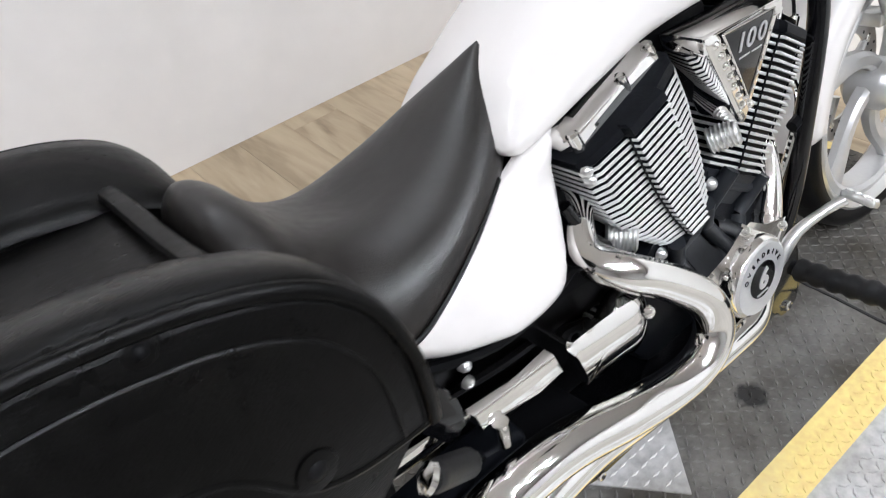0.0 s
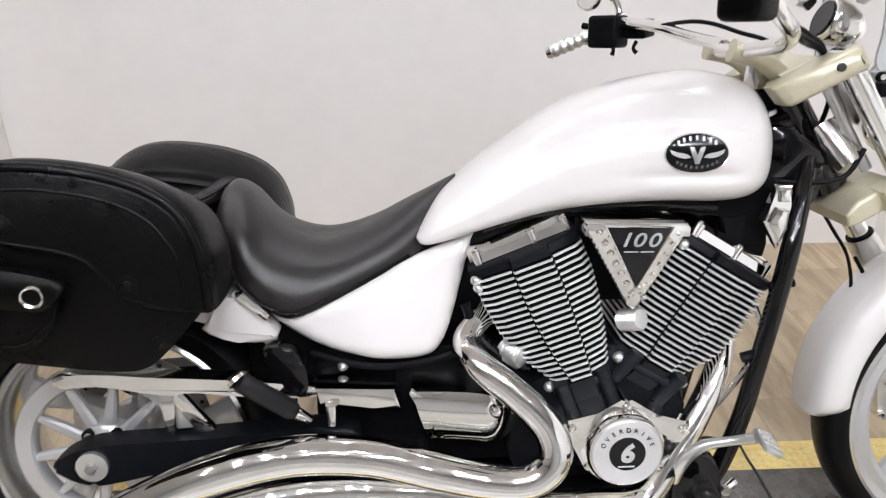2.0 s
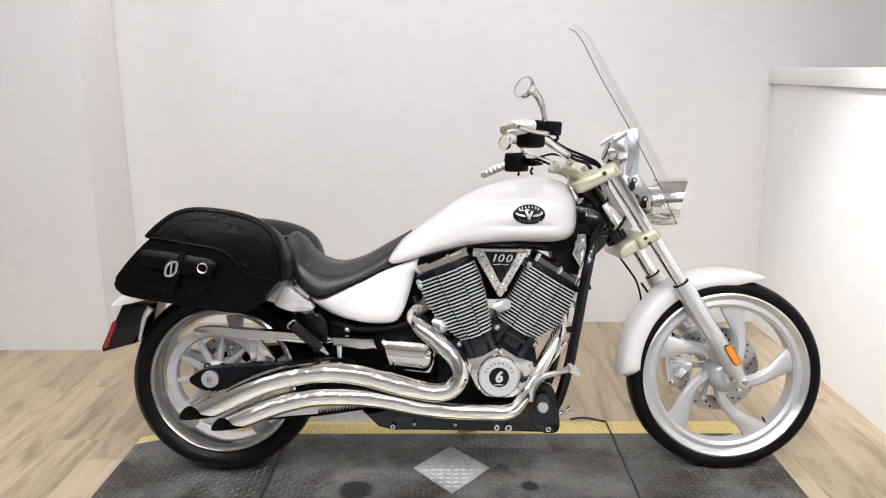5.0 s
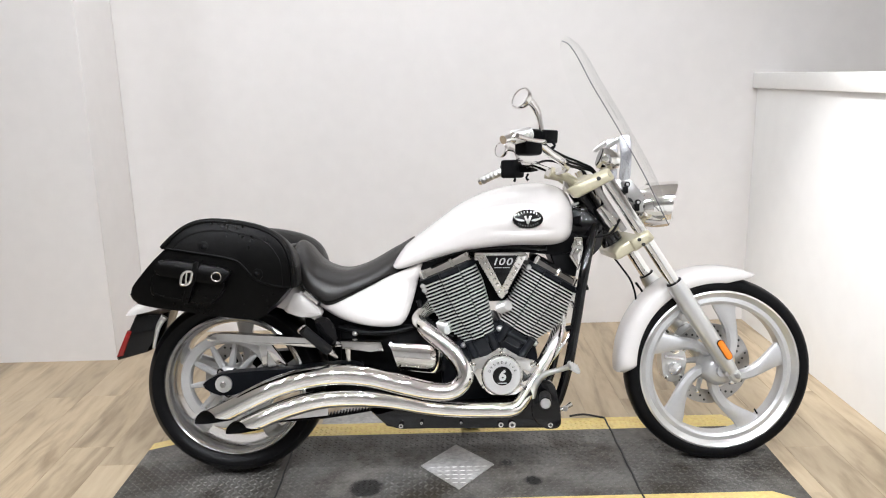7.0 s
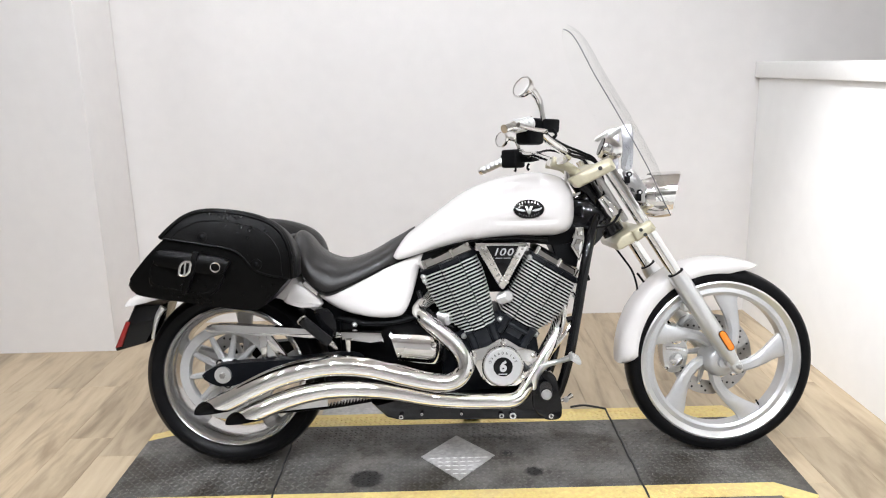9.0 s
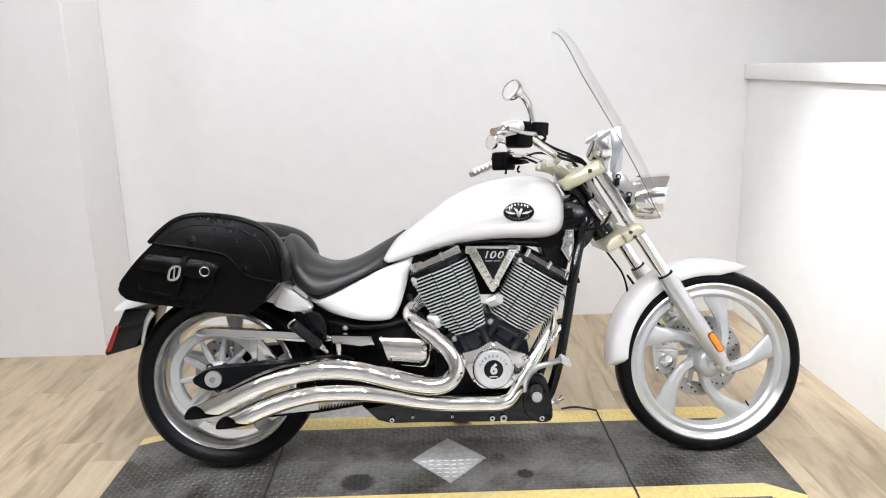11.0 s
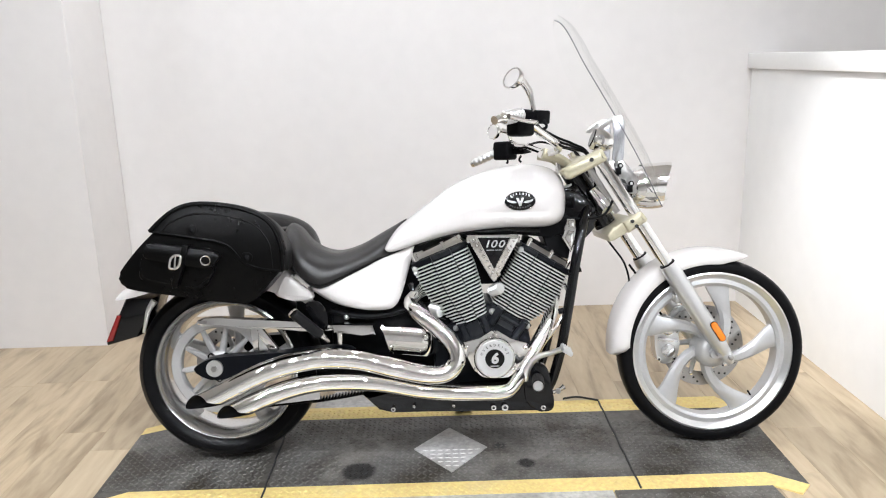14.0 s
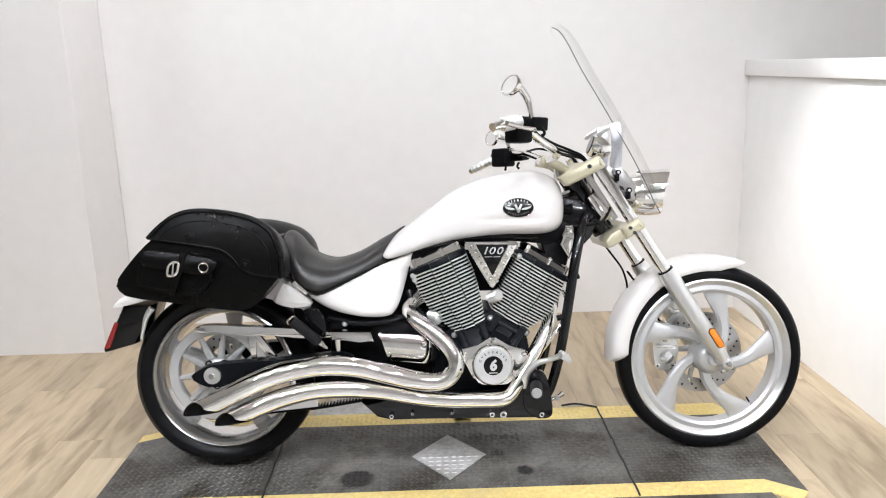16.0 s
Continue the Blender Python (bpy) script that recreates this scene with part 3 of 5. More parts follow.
pan = part("lower_cover", prism([(0.505, 0.215), (0.556, 0.166), (0.60, 0.158), (1.118, 0.146), (1.128, 0.160), (1.13, 0.212), (1.095, 0.27), (1.00, 0.25), (0.62, 0.23)], -0.165, 0.128, 0.010), BLACK, bike, "gloss black lower engine and frame cover")
for x, z, r in ((0.602, 0.170, 0.008), (0.931, 0.166, 0.009), (0.968, 0.165, 0.012), (1.094, 0.161, 0.009), (0.67, 0.178, 0.005), (0.80, 0.176, 0.005)):
    part("cover_bolt", disc(x, z, r, -0.175, -0.163, 0.002, 14), CHROME, pan)
    part("bolt_socket", disc(x, z, r * 0.5, -0.1756, -0.173, 0, 6), SEAM, pan)

part("tank_rail", prism(outline([(0.660, 0.640), (0.72, 0.690), (0.85, 0.722), (1.00, 0.728), (1.14, 0.715), (1.20, 0.735), (1.19, 0.79), (1.00, 0.775), (0.80, 0.755), (0.66, 0.70)], 3), -0.082, 0.082, 0.008), MATT, bike, "black frame rail below the tank")
part("rail_pipe", sweep([(0.70, -0.088, 0.705), (0.80, -0.09, 0.732), (0.95, -0.09, 0.742), (1.10, -0.09, 0.735)], 0.009, 10, 4), BLACK, bike)
part("intake_block", block(0.86, 1.02, -0.07, 0.07, 0.56, 0.72, 0.01), MATT, bike)

# Added black filler that darkens the gap between front cylinder and frame tube.
part("regulator_block", prism([(1.10, 0.745), (1.20, 0.745), (1.205, 0.66), (1.185, 0.575), (1.165, 0.575), (1.150, 0.64)], -0.075, 0.075, 0.008), MATT, bike)

# ---- engine ----
engine = part("engine", prism(outline([(0.80, 0.44), (0.90, 0.49), (0.935, 0.50), (1.04, 0.44), (1.06, 0.36), (1.03, 0.27), (0.93, 0.22), (0.80, 0.22), (0.74, 0.30), (0.76, 0.40)], 4), -0.125, 0.12, 0.012), ENGINE, bike, "black V-twin engine with polished fin edges")


def cylinder(bx, bz, tilt, h, left, right, fins, out, skew):
    """A finned cylinder; left and right are its half widths from foot to head, out and skew set its face."""
    c, s = math.cos(radians(tilt)), math.sin(radians(tilt))

    def at(u, y, v):
        return Vector((bx + u * c + v * s, y, bz - u * s + v * c))

    def half(u, f):
        row = left if u < 0 else right
        k = min(max(f, 0), 0.999) * (len(row) - 1)
        i = int(k)
        return 2 * u * (row[i] + (row[i + 1] - row[i]) * (k - i))
    plan = [(-0.50, 0.09), (-0.50, -0.118), (-0.42, -0.130), (-0.20, -0.139), (-0.185, -0.152), (0.14, -0.156), (0.155, -0.143), (0.42, -0.134), (0.50, -0.120), (0.50, 0.09)]
    plan = [(u, y - out + skew * u if y < 0 else y) for u, y in plan]
    bm = bmesh.new()
    loft(bm, [[at(half(u, v / h) * 0.94, y + 0.011 if y < 0 else y - 0.01, v) for u, y in plan] for v in (-0.01, h * 0.25, h * 0.5, h * 0.75, h + 0.004)])
    body = part("cylinder", bm, ENGINE, bike, "black finned engine cylinder")
    for i in range(fins):
        v = h * (i + 0.4) / fins
        t = h / fins * 0.45
        bm = bmesh.new()
        loft(bm, [[at(half(u, v / h) * k, y * (k if y < 0 else 1), v + z) for u, y in plan] for k, z in ((0.985, -t / 2), (1.0, -t * 0.25), (1.0, t * 0.25), (0.985, t / 2))])
        for f in bm.faces:
            f.material_index = 0 if len(f.verts) > 4 else 1
        part("fin", bm, [ENGINE, FIN_EDGE], body, sharp=25)
    bm = bmesh.new()
    loft(bm, [[at(half(u, 0.12) * 1.0, y * k if y < 0 else y, v) for u, y in plan] for v, k in ((-0.060, 0.78), (-0.004, 0.96))])
    part("cylinder_foot", bm, CASE, body)
    for u in (-0.30, 0.30):
        part("bolt_tower", sweep([at(half(u, 0.1), -0.126, -0.062), at(half(u, 0.1), -0.146, 0.002)], 0.013, 12, 1, False), CASE, body)
    part("tower_bridge", sweep([at(half(-0.25, 0.1), -0.136, -0.022), at(half(0.25, 0.1), -0.136, -0.022)], 0.009, 10, 1, False), CASE, body)
    hb = bmesh.new()
    loft(hb, [[at(half(u, 1) * k, y * k2 if y < 0 else y, v) for u, y in plan] for v, k, k2 in ((h - 0.002, 0.99, 0.97), (h + 0.002, 1.0, 0.99), (h + 0.014, 1.0, 0.97), (h + 0.017, 0.97, 0.93))])
    part("head_gasket", hb, ENGINE, body)
    rb = bmesh.new()
    cap = [(-0.46, 0.06), (-0.46, -0.078), (-0.40, -0.096), (0.40, -0.099), (0.46, -0.080), (0.46, 0.06)]
    cap = [(u, y - out + skew * u if y < 0 else y) for u, y in cap]
    loft(rb, [[at(half(u, 1) * k, y * ky, v) for u, y in cap] for v, k, ky in ((h + 0.014, 1.0, 1.12), (h + 0.019, 1.02, 1.15), (h + 0.034, 1.01, 1.12), (h + 0.042, 0.97, 1.00), (h + 0.046, 0.90, 0.82), (h + 0.048, 0.72, 0.50))])
    part("rocker_cover", rb, CHROME, body, "chrome rocker cover")
    # Thin black bars stand in for the shade at the fin steps.
    for u, y in ((-0.196, -0.142), (0.152, -0.146)):
        part("fin_seam", sweep([at(half(u, f), y - out + skew * u, h * f) for f in (0.02, 0.25, 0.5, 0.75, 0.99)], 0.0016, 6, 1, False), ENGINE, body)
    for u in (-0.40, 0.05, 0.40):
        part("cover_post", sweep([at(half(u, 1), -0.106 - out + skew * u, h + 0.016), at(half(u, 1), -0.104 - out + skew * u, h + 0.040)], 0.0085, 14, 1, False), CHROME, body)
        part("cover_screw", sweep([at(half(u, 1), -0.104 - out + skew * u, h + 0.039), at(half(u, 1), -0.104 - out + skew * u, h + 0.044)], 0.0055, 6, 1, False), CHROME, body)
    part("head_bolt", dome(*at(half(-0.47, 1), -0.128, h - 0.004), 0.010, 0.010), SATIN, body)


cylinder(0.868, 0.454, -21.5, 0.230, (0.052, 0.085, 0.104, 0.111, 0.113), (0.054, 0.068, 0.078, 0.084, 0.082), 20, 0.010, 0.0)
cylinder(1.006, 0.466, 31.5, 0.202, (0.080, 0.088, 0.090, 0.092, 0.093), (0.060, 0.090, 0.103, 0.103, 0.094), 19, 0.002, 0.012)

# ribbed plugs beside the cylinders
for p0, p1, r in (((0.938, -0.125, 0.546), (0.962, -0.158, 0.560), 0.020), ((0.737, -0.10, 0.489), (0.766, -0.132, 0.483), 0.022)):
    a, b = Vector(p0), Vector(p1)
    pts = [a + (b - a) * i / 14 for i in range(15)]
    part("ribbed_plug", sweep(pts, [r if i % 2 else r * 0.84 for i in range(15)], 18, 1, False), SATIN, engine, "ribbed satin aluminium plug")
for x, z, r in ((0.936, 0.478, 0.011), (0.815, 0.425, 0.010), (1.052, 0.425, 0.009), (0.690, 0.612, 0.009)):
    part("case_bolt", dome(x, -0.128, z, r, 0.012), SATIN, engine)

# chrome V cover with studs and black badge
vee = part("v_cover", prism([(0.857, 0.734), (1.024, 0.728), (1.020, 0.713), (0.949, 0.590), (0.941, 0.584), (0.932, 0.591), (0.860, 0.719)], -0.180, -0.110, 0.006, 2), CHROME, engine, "chrome V-shaped cover with round studs")
hood = bmesh.new()
loft(hood, [[Vector((0.857 - g, y, 0.712)), Vector((0.857 - g, y, 0.726 + up * 0.6)), Vector((0.866 - g, y, 0.731 + up)), Vector((1.017 + g, y, 0.728 + up)), Vector((1.026 + g, y, 0.722 + up * 0.6)), Vector((1.026 + g, y, 0.708))]
            for y, g, up in ((-0.178, 0.0, 0.002), (-0.173, 0.001, 0.002), (-0.165, 0.002, 0.004), (-0.150, 0.002, 0.003), (-0.130, 0.0, -0.002), (-0.114, -0.004, -0.012))])
part("v_hood", hood, CHROME, vee, "rounded chrome hood", 60)
part("v_badge", prism([(0.889, 0.728), (0.994, 0.724), (0.943, 0.628), (0.940, 0.628)], -0.186, -0.160, 0.0015), BLACK, vee, "black triangle badge with silver number")
part("badge_rim", sweep([(0.887, -0.185, 0.7295), (0.9965, -0.185, 0.7255), (0.9415, -0.185, 0.6245), (0.887, -0.185, 0.7295)], 0.0018, 6, 1, False), CHROME, vee)
for i, ch in enumerate("100"):
    part("badge_digit", lettering(ch, 0.033, pose((0.9195, 0.9400, 0.9645)[i], -0.1868, 0.706 - 0.0007 * i, 90, 2, 0) @ Matrix.Diagonal((1.25, 1, 1, 1)), bold=0.0004, shear=0.25), BADGE, vee, "silver digit of the number 100")
for i in range(2):
    part("badge_bar", block(0.918 + 0.027 * i, 0.941 + 0.026 * i, -0.1868, -0.184, 0.6858 - 0.0005 * i, 0.6880 - 0.0005 * i, 0), BADGE, vee)
for i in range(7):
    for off in (0.006, 0.021):
        f = (i + 0.4 + (0.5 if off > 0.01 else 0)) / 7.6
        part("stud", dome(0.869 + 0.073 * f + off, -0.179, 0.725 - 0.132 * f + off * 0.1, 0.0062, 0.0045, 10), CHROME, vee)
        part("stud", dome(1.016 - 0.070 * f - off, -0.179, 0.720 - 0.128 * f + off * 0.1, 0.0045, 0.003, 10), CHROME, vee)

# chrome cam cover with its round cap
cam_cover = part("cam_cover", prism(outline([(0.939, 0.420), (0.936, 0.420), (0.84, 0.382), (0.836, 0.374), (0.868, 0.300), (0.90, 0.270), (0.98, 0.268), (1.008, 0.296), (1.044, 0.366), (1.040, 0.374)], 2), -0.1880, -0.10, 0.008), CHROME, engine, "chrome five-sided cam cover")
for x, z in ((0.938, 0.412), (0.845, 0.376), (0.876, 0.300), (1.000, 0.296), (1.036, 0.368)):
    part("cover_screw", dome(x, -0.1860, z, 0.009, 0.008), CHROME, cam_cover)
part("cap_ring", lathe([(0.066, -0.1860), (0.067, -0.2060), (0.063, -0.2120), (0.058, -0.2080), (0.058, -0.1860)], 0.935, 0.340, 60), CHROME, cam_cover)
cap = part("round_cap", disc(0.935, 0.340, 0.0585, -0.2160, -0.1860, 0.003, 56), LETTER, engine, "satin round cap with the word overdrive and number 6")
part("cap_centre", disc(0.935, 0.340, 0.031, -0.2176, -0.2150, 0.0005, 40), BLACK, cap)
part("cap_number", merge(lettering("6", 0.046, pose(0.934, -0.2182, 0.340, 90, 0, 0), bold=0.002, shear=0.15), block(0.920, 0.948, -0.2186, -0.2172, 0.3155, 0.318, 0)), LETTER, cap, "silver number 6")
bm = bmesh.new()
for i, ch in enumerate("OVERDRIVE"):
    a = radians(90 + 68 - 17 * i)
    m = Matrix.Translation((0.935 + 0.044 * math.cos(a), -0.2166, 0.340 + 0.044 * math.sin(a))) @ pose(0, 0, 0, 90, 0, 0) @ pose(0, 0, 0, 0, 0, math.degrees(a) - 90)
    lettering(ch, 0.0115, m, bm=bm)
part("cap_word", bm, ENGINE, cap, "dark engraved word overdrive")

# ---- exhaust ----


def tailpipe(name, pts, radii, parent, label):
    """A chrome pipe with a slanted, hollow, dark end at its first point."""
    line = curve(pts, 6)
    rr = []
    for i in range(len(pts) - 1):
        rr += [radii[i] + (radii[i + 1] - radii[i]) * j / 6 for j in range(6)]
    rr.append(radii[-1])
    outer, inner, up = [], [], Vector((0, 1, 0))
    for i, q in enumerate(line):
        d = (line[min(i + 1, len(line) - 1)] - line[max(i - 1, 0)]).normalized()
        up = (up - d * up.dot(d)).normalized()
        side = d.cross(up)
        for k, rows in ((1.0, outer), (0.9, inner)):
            ring = []
            for j in range(28):
                a = 2 * math.pi * j / 28
                o = (up * math.cos(a) + side * math.sin(a)) * rr[i] * k
                c, w = math.cos(a), math.sin(a)
                cut = d * rr[i] * (-1.6 * max(0.0, c) ** 1.4 + 1.1 * max(0.0, -c) + 1.9 * max(0.0, -w) ** 1.3) * max(0.0, 1 - i / 8)
                ring.append(q + o + cut)
            rows.append(ring)
    bm = bmesh.new()
    a = loft(bm, outer, caps=False)
    ob = part(name, bm, CHROME, parent, label, 60)
    bm = bmesh.new()
    rows = loft(bm, inner[:12], caps=False)
    bm.faces.new(rows[-1])
    o2 = [bm.verts.new(v) for v in outer[0]]
    for j in range(28):
        bm.faces.new((o2[j], o2[(j + 1) % 28], rows[0][(j + 1) % 28], rows[0][j]))
    part("pipe_mouth", bm, MATT, ob, "dark hollow pipe end", 60)
    return ob


tailpipe("upper_exhaust", [(-0.005, -0.255, 0.232), (0.065, -0.25, 0.262), (0.14, -0.243, 0.298), (0.218, -0.235, 0.329), (0.309, -0.225, 0.35), (0.399, -0.217, 0.358), (0.506, -0.2142, 0.3478), (0.614, -0.22, 0.3202), (0.7, -0.222, 0.2994), (0.765, -0.222, 0.2964),
                           (0.803, -0.22, 0.3184), (0.814, -0.214, 0.3514), (0.797, -0.204, 0.3944), (0.745, -0.19, 0.4464), (0.69, -0.172, 0.4884), (0.668, -0.128, 0.51), (0.688, -0.095, 0.538), (0.73, -0.06, 0.56)],
         [0.032, 0.033, 0.034, 0.034, 0.034, 0.034, 0.033, 0.032, 0.030, 0.029, 0.029, 0.029, 0.028, 0.027, 0.026, 0.026, 0.026, 0.026], bike, "curved chrome upper exhaust pipe")
tailpipe("lower_exhaust", [(0.0865, -0.24, 0.1927), (0.1419, -0.2341, 0.2165), (0.2023, -0.2269, 0.2403), (0.2798, -0.2186, 0.2638), (0.3695, -0.2083, 0.2779), (0.4762, -0.1979, 0.2758), (0.5824, -0.1864, 0.2606), (0.6863, -0.182, 0.2375), (0.7794, -0.18, 0.2255), (0.897, -0.18, 0.2205), (0.9607, -0.178, 0.2205),
                           (0.995, -0.17, 0.2355), (1.0355, -0.155, 0.292), (1.0827, -0.1325, 0.3655), (1.1247, -0.0975, 0.4313), (1.145, -0.06, 0.48), (1.14, -0.03, 0.52)],
         [0.030, 0.031, 0.031, 0.031, 0.031, 0.031, 0.030, 0.029, 0.028, 0.028, 0.028, 0.026, 0.025, 0.024, 0.023, 0.023, 0.023], bike, "curved chrome lower exhaust pipe")
part("pipe_bracket", block(0.36, 0.60, -0.205, -0.10, 0.275, 0.325, 0.01), MATT, bike)

# chrome covers between the pipes and the side panel
bm = dense(prism(outline([(0.576, 0.442), (0.582, 0.446), (0.692, 0.438), (0.746, 0.416), (0.775, 0.386), (0.773, 0.358), (0.745, 0.342), (0.658, 0.350), (0.604, 0.360), (0.598, 0.366)], 4), -0.185, -0.09, 0.005, 3), 0.012)
for v in bm.verts:
    if v.co.y < -0.14:
        v.co.y += 0.30 * ((v.co.z - 0.398 + 0.10 * (v.co.x - 0.66)) ** 2) / 0.05 + 0.9 * max(0.0, v.co.x - 0.70) ** 2 / 0.06
part("gearbox_cover", bm, CHROME, bike, "chrome gearbox side cover", 60)
part("cover_boss", dome(0.716, -0.183, 0.409, 0.012, 0.010), CHROME, bike)
part("swing_pivot_cover", prism([(0.413, 0.460), (0.546, 0.454), (0.556, 0.420), (0.51, 0.422), (0.420, 0.430)], -0.184, -0.09, 0.006), CHROME, bike, "chrome swing arm pivot cover")
part("pivot_bolt", sweep([(0.440, -0.190, 0.435), (0.440, -0.190, 0.398)], [0.011, 0.009], 12, 1, False), CHROME, bike)
part("small_fitting", dome(0.455, -0.118, 0.472, 0.010, 0.012), SATIN, bike)
part("wiring_loom", sweep([(0.40, -0.10, 0.49), (0.50, -0.125, 0.475), (0.60, -0.12, 0.478), (0.68, -0.11, 0.50)], 0.009, 8, 5), MATT, bike)
part("air_hose", sweep([(0.668, -0.10, 0.575), (0.690, -0.115, 0.520), (0.735, -0.11, 0.475), (0.78, -0.10, 0.45)], 0.011, 10, 5), BLACK, bike)

# ---- tank ----


def lerp(table, x):
    for a, b in zip(table, table[1:]):
        if x <= b[0]:
            f = (x - a[0]) / (b[0] - a[0])
            f = max(0, f)
            return [p + (q - p) * f for p, q in zip(a[1:], b[1:])]
    return list(table[-1][1:])


def ease(table, n):
    """The table made smooth: rows between its rows."""
    cols = [curve([(r[0], r[i], 0) for r in table], n) for i in range(1, len(table[0]))]
    return [(cols[0][k].x, *(c[k].y for c in cols)) for k in range(len(cols[0]))]


# x, bottom, top, half width
TANK = [(0.588, 0.683, 0.700, 0.098), (0.594, 0.676, 0.714, 0.110), (0.606, 0.673, 0.731, 0.117), (0.630, 0.677, 0.757, 0.122), (0.660, 0.686, 0.779, 0.126), (0.736, 0.709, 0.832, 0.134),
        (0.814, 0.728, 0.885, 0.139), (0.898, 0.740, 0.922, 0.151), (0.985, 0.745, 0.942, 0.160), (1.060, 0.743, 0.949, 0.162), (1.115, 0.744, 0.941, 0.148), (1.150, 0.752, 0.927, 0.124),
        (1.172, 0.768, 0.907, 0.095), (1.183, 0.796, 0.882, 0.062), (1.187, 0.820, 0.866, 0.030)]
TANK = [(x + 0.009 * min(1.0, max(0.0, (x - 0.62) / 0.3)), b + 0.005, t + 0.010 * min(1.0, max(0.0, (x - 0.6) / 0.2)), w + 0.008 * min(1.0, max(0.0, (x - 0.8) / 0.2))) for x, b, t, w in TANK]


CREASE = [(0.60, 0.740), (0.70, 0.784), (0.74, 0.805), (0.80, 0.834), (0.86, 0.860), (0.92, 0.879), (1.00, 0.889), (1.06, 0.886), (1.11, 0.874), (1.20, 0.850)]


def tank_ring(x, b, t, w, m=280):
    ring = []
    f = min(1.0, max(0.0, (x - 0.70) / 0.10)) * min(1.0, max(0.0, (1.15 - x) / 0.09))
    g = min(1.0, max(0.0, (x - 0.90) / 0.08)) * min(1.0, max(0.0, (1.13 - x) / 0.05))
    zg = lerp(CREASE, x)[0]
    for i in range(m):
        a = 2 * math.pi * i / m
        c, s = math.cos(a), math.sin(a)
        y = w * math.copysign(abs(c) ** (0.80 if s > 0 else 0.42), c)
        h = math.copysign(abs(s) ** (0.86 if s > 0 else 0.60), s)
        z = b + (t - b) * (0.36 + 0.64 * h if s > 0 else 0.36 + 0.36 * h)
        y *= 1 - 0.16 * max(0, s) ** 1.4
        dent = f * (0.0045 * math.exp(-((z - zg) / 0.0045) ** 2) + 0.015 / (1 + math.exp(-(z - zg) / 0.0028)) * math.exp(-max(0, z - zg) / 0.055))
        dent -= 0.0062 * g * math.exp(-((z - 0.803) / 0.010) ** 2)
        y -= math.copysign(dent, y) if abs(y) > 0.02 else 0
        ring.append((x, y, z))
    return ring


bm = bmesh.new()
loft(bm, [tank_ring(*r) for r in ease(TANK, 7)])
tank = part("fuel_tank", bm, WHITE, bike, "pearl white teardrop fuel tank", 60)


def tank_side(x, z):
    """How far the tank's right side reaches at (x, z)."""
    b, t, w = lerp(TANK, x)
    ring = [p for p in tank_ring(x, b, t, w) if p[1] < 0]
    for p, q in zip(ring, ring[1:]):
        if p[2] >= z >= q[2]:
            return p[1] + (q[1] - p[1]) * (p[2] - z) / max(1e-6, p[2] - q[2])
    return min(ring, key=lambda p: abs(p[2] - z))[1]


def on_tank(bm, lift):
    for v in dense(bm, 0.006).verts:
        v.co.y += tank_side(v.co.x, v.co.z) + lift
    return bm


def oval(cx, cz, a, b, y0, y1, seg=40, bevel=0.0):
    return prism([(cx + a * math.cos(2 * math.pi * i / seg), cz + b * math.sin(2 * math.pi * i / seg)) for i in range(seg)], y0, y1, bevel)


badge = part("tank_badge", on_tank(oval(1.030, 0.840, 0.050, 0.031, -0.003, 0.004, 48, 0.001), 0), BLACK, tank, "black oval badge with silver wings")
for s in (-1, 1):
    wing = prism([(1.030 + s * 0.010, 0.8340), (1.030 + s * 0.014, 0.8385), (1.030 + s * 0.022, 0.8410), (1.030 + s * 0.032, 0.8425), (1.030 + s * 0.043, 0.8465), (1.030 + s * 0.040, 0.8400), (1.030 + s * 0.032, 0.8355), (1.030 + s * 0.022, 0.8330)], -0.0046, -0.002)
    part("badge_wing", on_tank(wing, 0), BADGE, badge, "silver wing shape")
part("badge_wedge", on_tank(prism([(1.0175, 0.8505), (1.0245, 0.8505), (1.030, 0.8380), (1.0355, 0.8505), (1.0425, 0.8505), (1.0330, 0.8240), (1.0270, 0.8240)], -0.0050, -0.002), 0), STEEL, badge)
for i in range(7):
    a = radians(134 - 14.6 * i)
    x, z = 1.030 + 0.042 * math.cos(a), 0.8400 + 0.0245 * math.sin(a)
    part("badge_bar", on_tank(prism([(x - 0.0019, z - 0.0040), (x + 0.0019, z - 0.0040), (x + 0.0019, z + 0.0028), (x - 0.0019, z + 0.0028)], -0.0044, -0.002), 0), BADGE, badge)
for i in range(9):
    a = radians(218 + 13 * i)
    x, z = 1.030 + 0.039 * math.cos(a), 0.8400 + 0.0215 * math.sin(a)
    part("badge_bar", on_tank(prism([(x - 0.0018, z - 0.0020), (x + 0.0018, z - 0.0020), (x + 0.0018, z + 0.0024), (x - 0.0018, z + 0.0024)], -0.0044, -0.002), 0), BADGE_DARK, badge)
part("badge_border", on_tank(merge(bmesh.new(), sweep([(1.030 + 0.050 * math.cos(a), -0.003, 0.840 + 0.031 * math.sin(a)) for a in (2 * math.pi * i / 40 for i in range(41))], 0.0009, 6, 1, False)), 0), CHROME, badge)

